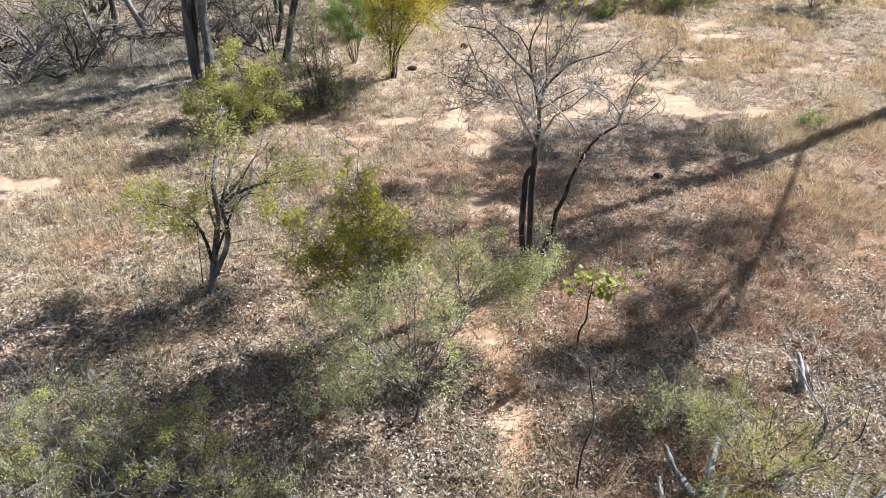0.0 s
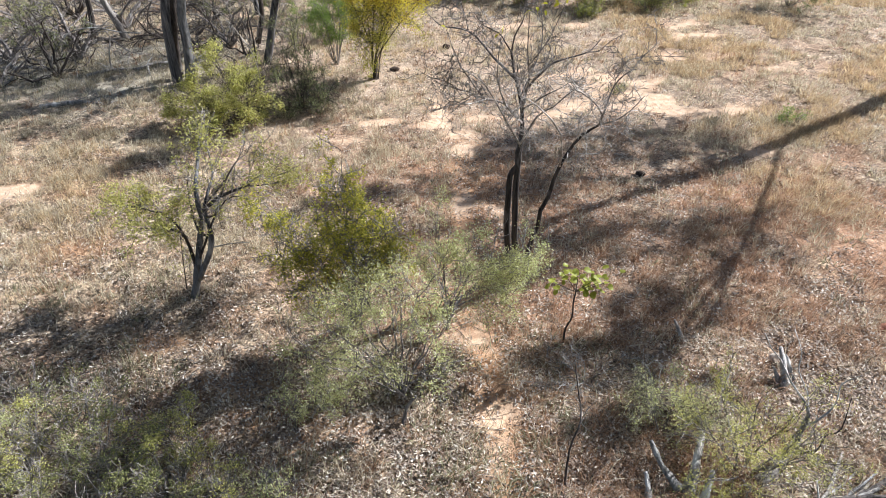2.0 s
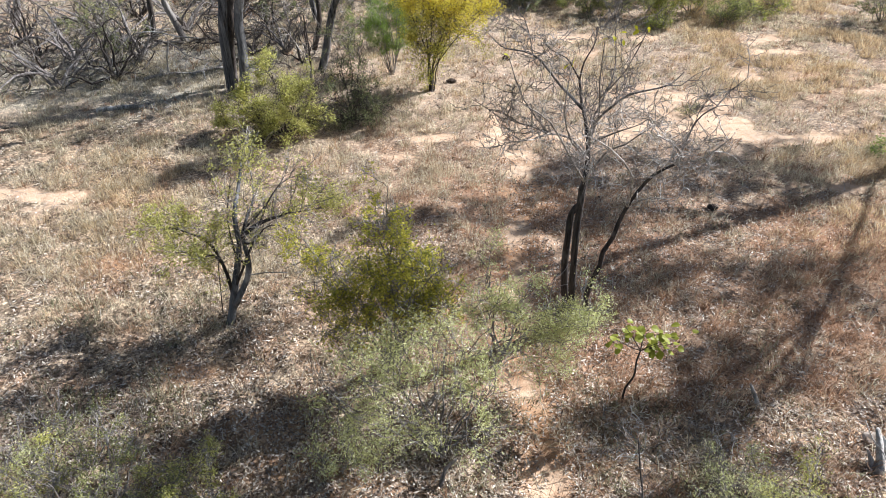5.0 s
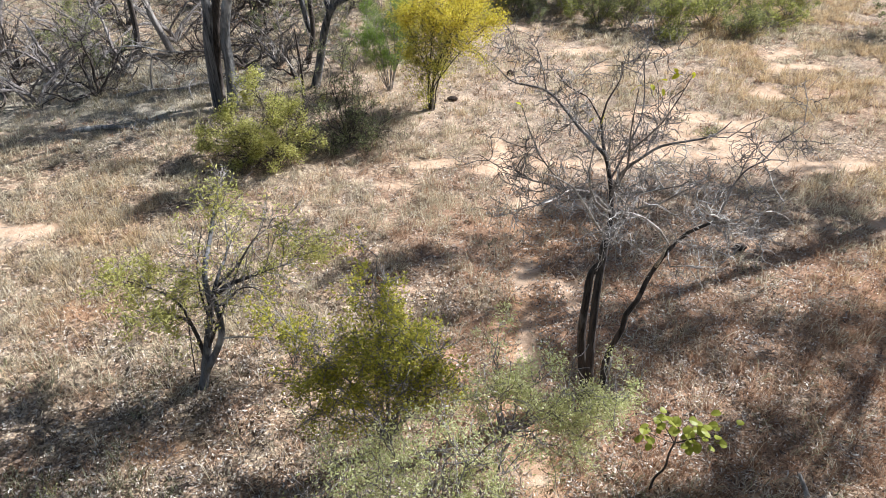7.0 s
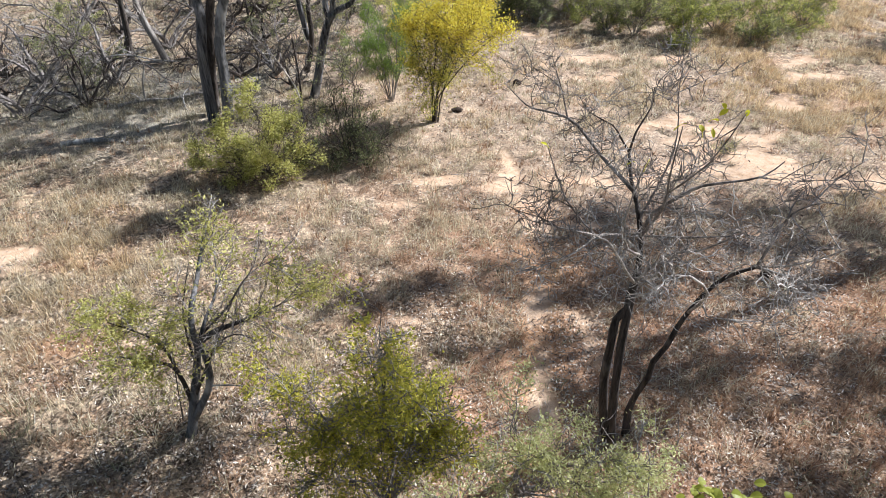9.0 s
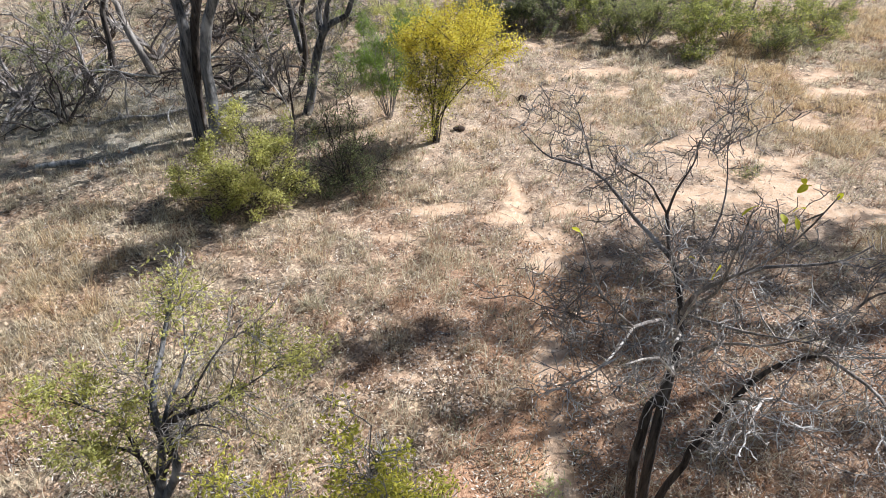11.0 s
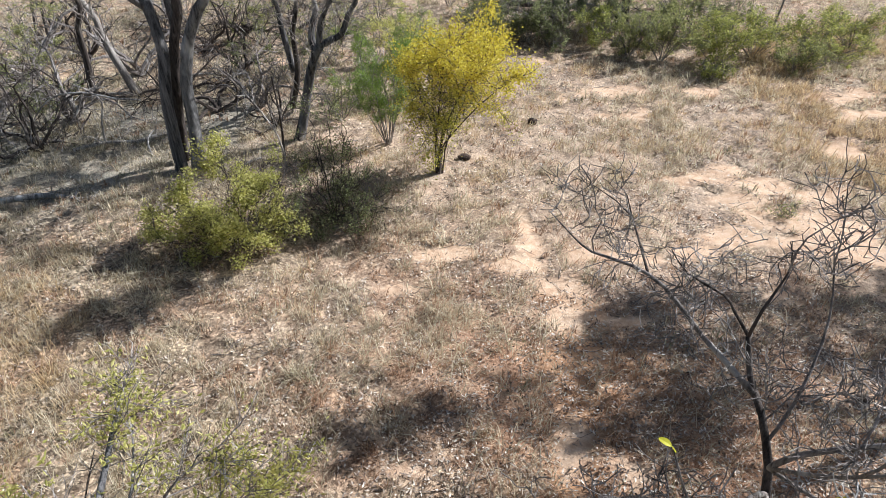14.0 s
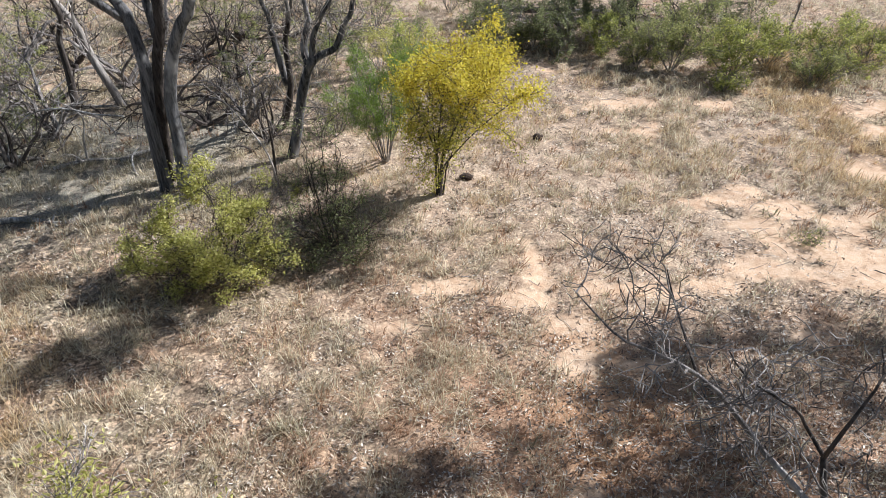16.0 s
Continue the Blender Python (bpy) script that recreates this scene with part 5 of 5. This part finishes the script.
for k, (x, y, s) in enumerate(((-12.0, 20.8, 1.2), (-6.6, 21.2, 1.1), (-7.6, 19.6, 0.9), (-11.2, 17.8, 1.0), (-13.0, 23.6, 1.2), (-8.2, 22.8, 1.1), (-10.6, 16.0, 0.9),
                               (-4.7, 17.6, 0.8), (-4.4, 24.0, 0.9), (-15.2, 21.6, 1.1), (-12.6, 18.4, 0.9), (-10.2, 18.9, 1.1), (-9.2, 20.9, 1.1), (-11.4, 22.4, 1.2), (-11.8, 16.6, 0.9), (-5.4, 18.6, 0.9), (-13.8, 19.8, 1.0), (-7.4, 24.4, 1.2), (-10.0, 25.0, 1.2), (2.0, 25.2, 0.9), (-6.0, 24.6, 1.1), (0.2, 25.0, 0.9), (3.6, 24.6, 0.8), (5.4, 25.2, 0.9))):
    ob = masters[k % 3]
    copy_thing(ob, pose(x, y, gz(x, y) - 0.02, 0, 0, rng.uniform(0, 360)) @ Matrix.Scale(s, 4))


for x, y, h, r, n in ((-9.6, 17.2, 1.5, 0.9, 1500), (-11.0, 19.2, 1.8, 1.0, 1800), (-5.4, 20.6, 1.5, 0.9, 1500), (-3.4, 18.0, 1.3, 0.7, 900), (-12.6, 22.0, 1.8, 1.1, 1800), (-3.0, 22.0, 1.6, 1.0, 1800), (-6.8, 23.4, 1.8, 1.1, 1800), (-4.6, 21.6, 1.6, 1.1, 2200), (-2.3, 21.3, 1.4, 0.9, 1801), (-8.2, 25.2, 2.0, 1.3, 2200), (-10.4, 27.0, 2.0, 1.4, 1801), (-3.6, 25.4, 1.9, 1.3, 2200), (-5.6, 27.6, 2.0, 1.5, 1801), (-1.4, 27.2, 1.8, 1.2, 1801), (-13.2, 26.0, 2.0, 1.4, 2200)):
    shrub("thicket_shrub", x, y, h, r, 9, n, 0.06, L_DARK if n in (1500, 1801) else L_MUTED, "sparse grey-green bush among dead brush", r=0.014, group="bushes in the thicket", gather=0.25)


def trunk_thing(name, pts, r0, r1, mat, label, category="tree", kids=0, length=0.8):
    ob = thing(name, pts[0], label, category)
    ln = limb(ob, pts, r0, r1, mat, "trunk", 9, 0.08, 0.3)
    if kids:
        twigs(ob, ln, r1 * 0.5, kids, length)
    return ob


for x, y, h, r in ((1.75, 5.15, 0.4, 0.45), (2.6, 5.0, 0.45, 0.4), (-5.0, 3.9, 0.5, 0.5)):
    dead_brush(x, y, h, r)


trunk_thing("pale_tree", [(-8.6, 19.4, -0.05), (-8.9, 19.4, 0.9), (-9.04, 19.40, 1.50), (-9.13, 19.40, 2.02), (-9.9, 19.4, 3.2), (-10.6, 19.5, 4.8)], 0.095, 0.05, BARK_PALE, "pale smooth-barked leaning tree", kids=6)
trunk_thing("dark_tree", [(-8.94, 18.20, 0.53), (-8.83, 18.20, 1.27), (-8.77, 18.20, 1.95), (-8.62, 18.20, 2.71), (-9.9, 18.2, 4.4)], 0.075, 0.04, BARK_DARK, "thin dark-barked tree in the thicket", kids=8)
trunk_thing("thin_tree", [(-4.11, 15.85, -0.03), (-4.05, 15.85, 0.62), (-4.04, 15.85, 1.15), (-4.06, 15.85, 1.71)], 0.025, 0.012, BARK_DARK, "thin dark dead stem beside bushes", kids=8, length=0.5)
trunk_thing("thin_tree", [(7.4, 22.6, -0.05), (7.4, 22.6, 0.6), (7.5, 22.6, 1.4), (7.4, 22.6, 2.4)], 0.035, 0.012, TWIG, "thin leafless tree behind the far bushes", kids=9)
trunk_thing("thin_sapling", [(1.25, 3.75, -0.12), (1.31, 3.95, 0.37), (1.43, 4.10, 0.62), (1.40, 4.25, 0.93), (1.38, 4.40, 1.16)], 0.012, 0.005, BARK_DARK, "thin crooked leafless sapling beside the track", "sapling", 4, 0.25)


# ---- dead wood ----
def log(name, pts, r0, r1, label, mat=DEADWOOD, kids=0, sides=8):
    ob = thing(name, pts[0], label, "dead wood")
    ln = limb(ob, pts, r0, r1, mat, "trunk", sides, 0.16)
    if kids:
        twigs(ob, ln, r1 * 0.5 + 0.003, kids, 0.45, 2, 0.9, 0.22, 0.0, 0.2, mat)
    return ob


log("fallen_log", [(-8.82, 14.34, 0.04), (-8.48, 14.45, 0.05), (-8.14, 14.49, 0.07), (-7.83, 14.49, 0.06), (-7.43, 14.41, 0.035)], 0.06, 0.03, "grey fallen log at the edge of the thicket", GREYWOOD, 5)


def splintered_log(a, b, width, count, label):
    """A weathered trunk that has cracked lengthwise into uneven slabs."""
    a, b = np.array(a, float), np.array(b, float)
    ob = thing("fallen_log", tuple(a), label, "dead wood")
    side = np.cross(b - a, [0, 0, 1.0])
    side /= np.linalg.norm(side)
    for k in range(count):
        u, w = sorted((rng.uniform(0, 0.4), rng.uniform(0.55, 1.0)))
        off = side * width * (k / (count - 1) - 0.5) * 2
        p, q = a + (b - a) * u + off * rng.uniform(0.6, 1.3), a + (b - a) * w + off * rng.uniform(0.1, 1.5)
        ln = wander((*p[:2], 0.03 + rng.uniform(0, 0.05)), (q - p) * [1, 1, 0], np.linalg.norm(q - p), 9, 0.08)
        ln[:, 2] = np.maximum(ln[:, 2], 0.015) + 0.04 * (1 - abs(k / (count - 1) - 0.5) * 2)
        limb(ob, ln, rng.uniform(0.02, 0.05), rng.uniform(0.006, 0.016), (GREYWOOD, DEADWOOD, LOGWOOD, GREYWOOD)[k % 4], "slab", 6, 0.42, fine=1)
    for k in range(5):
        p = a + (b - a) * rng.uniform(0.1, 0.9)
        ln = wander((*p[:2], 0.06), rng.normal(size=3) * [1, 1, 0.5] + [0, 0, 0.4], rng.uniform(0.15, 0.4), 4, 0.25)
        limb(ob, ln, 0.014, 0.004, GREYWOOD, "splinter", 4, 0.2, fine=1)


splintered_log((3.4, 3.25, 0.0), (4.75, 3.78, 0.0), 0.09, 8, "weathered grey log split into long splinters")
splintered_log((4.6, 3.95, 0.0), (5.5, 3.5, 0.0), 0.07, 6, "weathered grey log split into long splinters")


def jagged(name, lines, label):
    """Broken standing wood: each limb rough and split at its end."""
    ob = thing(name, lines[0][0][0], label, "dead wood")
    for pts, r0, r1, wood in lines:
        limb(ob, pts, r0, r1, wood, "limb", 7, 0.38, 0.3, 3)
    return ob


jagged("broken_stump", [([(2.42, 3.66, -0.02), (2.3, 3.72, 0.1), (2.2, 3.85, 0.24), (2.13, 4.0, 0.38)], 0.05, 0.018, GREYWOOD), ([(2.46, 3.68, -0.02), (2.52, 3.76, 0.12), (2.62, 3.95, 0.26), (2.7, 4.1, 0.36)], 0.05, 0.022, DEADWOOD),
                        ([(2.55, 3.5, -0.02), (2.62, 3.6, 0.1), (2.7, 3.74, 0.22)], 0.042, 0.016, SILVER), ([(2.05, 3.6, -0.02), (2.06, 3.68, 0.08), (2.06, 3.8, 0.16)], 0.045, 0.02, GREYWOOD),
                        ([(2.2, 3.5, -0.02), (2.3, 3.45, 0.06), (2.45, 3.3, 0.08)], 0.06, 0.035, LOGWOOD)], "grey splintered dead stump with spread broken limbs")
jagged("dead_snag", [([(3.2, 3.72, -0.02), (3.38, 3.8, 0.07), (3.55, 3.93, 0.16), (3.68, 4.03, 0.26)], 0.055, 0.035, DEADWOOD), ([(3.66, 4.02, 0.25), (3.69, 4.04, 0.42), (3.72, 4.08, 0.57), (3.64, 4.15, 0.73)], 0.036, 0.012, GREYWOOD), ([(3.64, 4.15, 0.72), (3.55, 4.26, 0.84), (3.5, 4.45, 0.96), (3.42, 4.52, 1.05), (3.36, 4.62, 1.18)], 0.012, 0.004, SILVER),
                     ([(3.7, 4.02, 0.45), (3.78, 4.0, 0.58), (3.93, 4.06, 0.72), (3.95, 4.12, 0.92), (4.06, 4.07, 1.1)], 0.011, 0.004, SILVER), ([(3.58, 3.93, 0.16), (3.78, 3.87, 0.26), (3.88, 3.95, 0.38), (4.02, 3.96, 0.45), (4.1, 4.1, 0.75)], 0.012, 0.004, TWIG_DARK),
                     ([(3.71, 4.06, 0.52), (3.74, 4.22, 0.7), (3.68, 4.38, 0.86), (3.73, 4.5, 1.0), (3.68, 4.65, 1.18)], 0.01, 0.004, SILVER), ([(3.5, 3.86, 0.1), (3.3, 4.0, 0.2), (3.2, 4.2, 0.45), (3.05, 4.25, 0.62)], 0.008, 0.003, TWIG_DARK)], "twisted grey dead limb standing among bushes")
jagged("splintered_stump", [([(4.1, 5.0, -0.02), (4.07, 5.08, 0.16), (4.03, 5.2, 0.38)], 0.06, 0.022, SILVER), ([(4.17, 5.02, -0.02), (4.15, 5.1, 0.14), (4.12, 5.2, 0.27)], 0.04, 0.008, GREYWOOD), ([(4.04, 5.0, -0.02), (4.0, 5.06, 0.08), (3.97, 5.12, 0.15)], 0.035, 0.008, DEADWOOD)], "short pale stump splintered into points")
log("dead_stick", [(3.15, 5.75, 0.02), (3.1, 5.85, 0.15), (3.05, 5.9, 0.25)], 0.03, 0.012, "short grey broken stick")
log("dead_branch", [(-5.2, 3.8, 0.3), (-4.95, 3.9, 0.45), (-4.7, 4.0, 0.52), (-4.4, 4.05, 0.6)], 0.014, 0.005, "grey dead branch over low bushes", TWIG, 5)
log("dead_stick", [(-2.75, 15.1, 0.03), (-2.6, 14.3, 0.05), (-2.15, 14.1, 0.12), (-2.12, 13.95, 0.3)], 0.012, 0.006, "thin pale dead stick", DEADWOOD, 2)
log("dead_branch", [(-8.9, 17.0, 0.3), (-8.75, 17.2, 0.55), (-8.6, 17.3, 0.9)], 0.03, 0.02, "pale broken dead branch in the thicket", DEADWOOD, 4)
log("dead_stick", [(-6.82, 16.1, 0.03), (-6.9, 16.2, 0.12), (-6.95, 16.35, 0.3), (-6.85, 16.5, 0.42)], 0.02, 0.008, "curved pale dead stick leaning by a trunk", SILVER)
log("dead_branch", [(-8.02, 16.6, 0.02), (-7.95, 16.6, 0.5), (-7.8, 16.6, 0.96), (-8.0, 16.6, 1.2), (-8.3, 16.6, 1.35)], 0.022, 0.008, "pale broken branch standing in the thicket", DEADWOOD, 5)
log("dead_branch", [(-7.0, 16.6, 1.0), (-7.5, 16.55, 1.06), (-8.1, 16.5, 1.2), (-8.7, 16.4, 1.1), (-9.2, 16.3, 0.6), (-9.4, 16.3, 0.05)], 0.02, 0.009, "long grey fallen branch caught in the thicket", GREYWOOD, 6)
log("dead_branch", [(-4.0, 15.6, 0.02), (-4.06, 15.6, 0.69), (-4.38, 15.6, 1.32), (-4.63, 15.6, 1.67), (-4.9, 15.6, 1.96)], 0.018, 0.008, "thin pale leaning dead branch beside a thin stem", DEADWOOD, 5)
log("dead_stick", [(-4.9, 15.6, 0.03), (-4.75, 15.8, 0.06), (-4.6, 16.0, 0.05)], 0.03, 0.014, "short pale stick lying on litter", GREYWOOD)
log("dead_stick", [(3.73, 22.9, 0.0), (3.75, 22.9, 0.14), (3.93, 22.9, 0.32), (3.78, 22.9, 0.66)], 0.03, 0.012, "crooked white dead stick before the far bushes", SILVER, 3)
log("dead_stick", [(0.71, 25.7, 0.02), (0.8, 25.7, 0.28), (0.86, 25.7, 0.5)], 0.045, 0.02, "white dead stick against a dark log", SILVER)
log("fallen_log", [(-0.3, 27.4, 0.1), (0.4, 27.1, 0.16), (1.2, 26.7, 0.18), (2.2, 26.9, 0.12)], 0.14, 0.07, "dark rotten log behind the far bushes", LOGWOOD, 6)
for x, y, a, L in ((-7.8, 16.6, 20, 1.6), (-10.0, 16.9, -12, 2.2), (-6.9, 17.0, 35, 1.2), (-9.0, 19.3, 15, 2.0), (1.8, 26.0, 8, 2.4), (3.4, 26.8, -10, 2.0), (-7.1, 20.6, 5, 1.8)):
    c, s = math.cos(radians(a)) * L / 2, math.sin(radians(a)) * L / 2
    log("fallen_branch", [(x - c, y - s, 0.06), (x - c * 0.3, y - s * 0.3 + 0.06, 0.1), (x + c * 0.4, y + s * 0.4, 0.07), (x + c, y + s, 0.1)], 0.045, 0.02, "pale fallen dead branch on the ground", DEADWOOD, 4)


# ---- clods and stones ----
def clod(name, x, y, r, h, mat, label):
    sh = bmesh.new()
    bmesh.ops.create_icosphere(sh, subdivisions=2, radius=1.0)
    for v in sh.verts:
        k = 1 + 0.25 * (noise.noise(v.co * 1.7 + Vector((x, y, 0))))
        v.co = Vector((v.co.x * r * k, v.co.y * r * 0.8 * k, v.co.z * h * k + h * 0.4))
    me = bpy.data.meshes.new(name)
    sh.to_mesh(me)
    sh.free()
    me.materials.append(mat)
    ob = new(name, me)
    ob.location = (x, y, gz(x, y))
    return tagged(ob, label, "stone" if mat == STONE else "clod")


clod("clod", -0.66, 16.0, 0.13, 0.06, CLOD, "dark dry clod on pale ground")
clod("clod", 0.74, 17.6, 0.1, 0.09, CLOD, "dark dry clod on pale ground")
clod("clod", 3.9, 10.05, 0.09, 0.06, CLOD, "dark dry clod among leaf litter")
clod("clod", 5.77, 5.79, 0.11, 0.07, RED_CLOD, "dark reddish clod among dry grass")
clod("stone", 4.2, 5.35, 0.13, 0.08, STONE, "buff stone beside a grey stump")
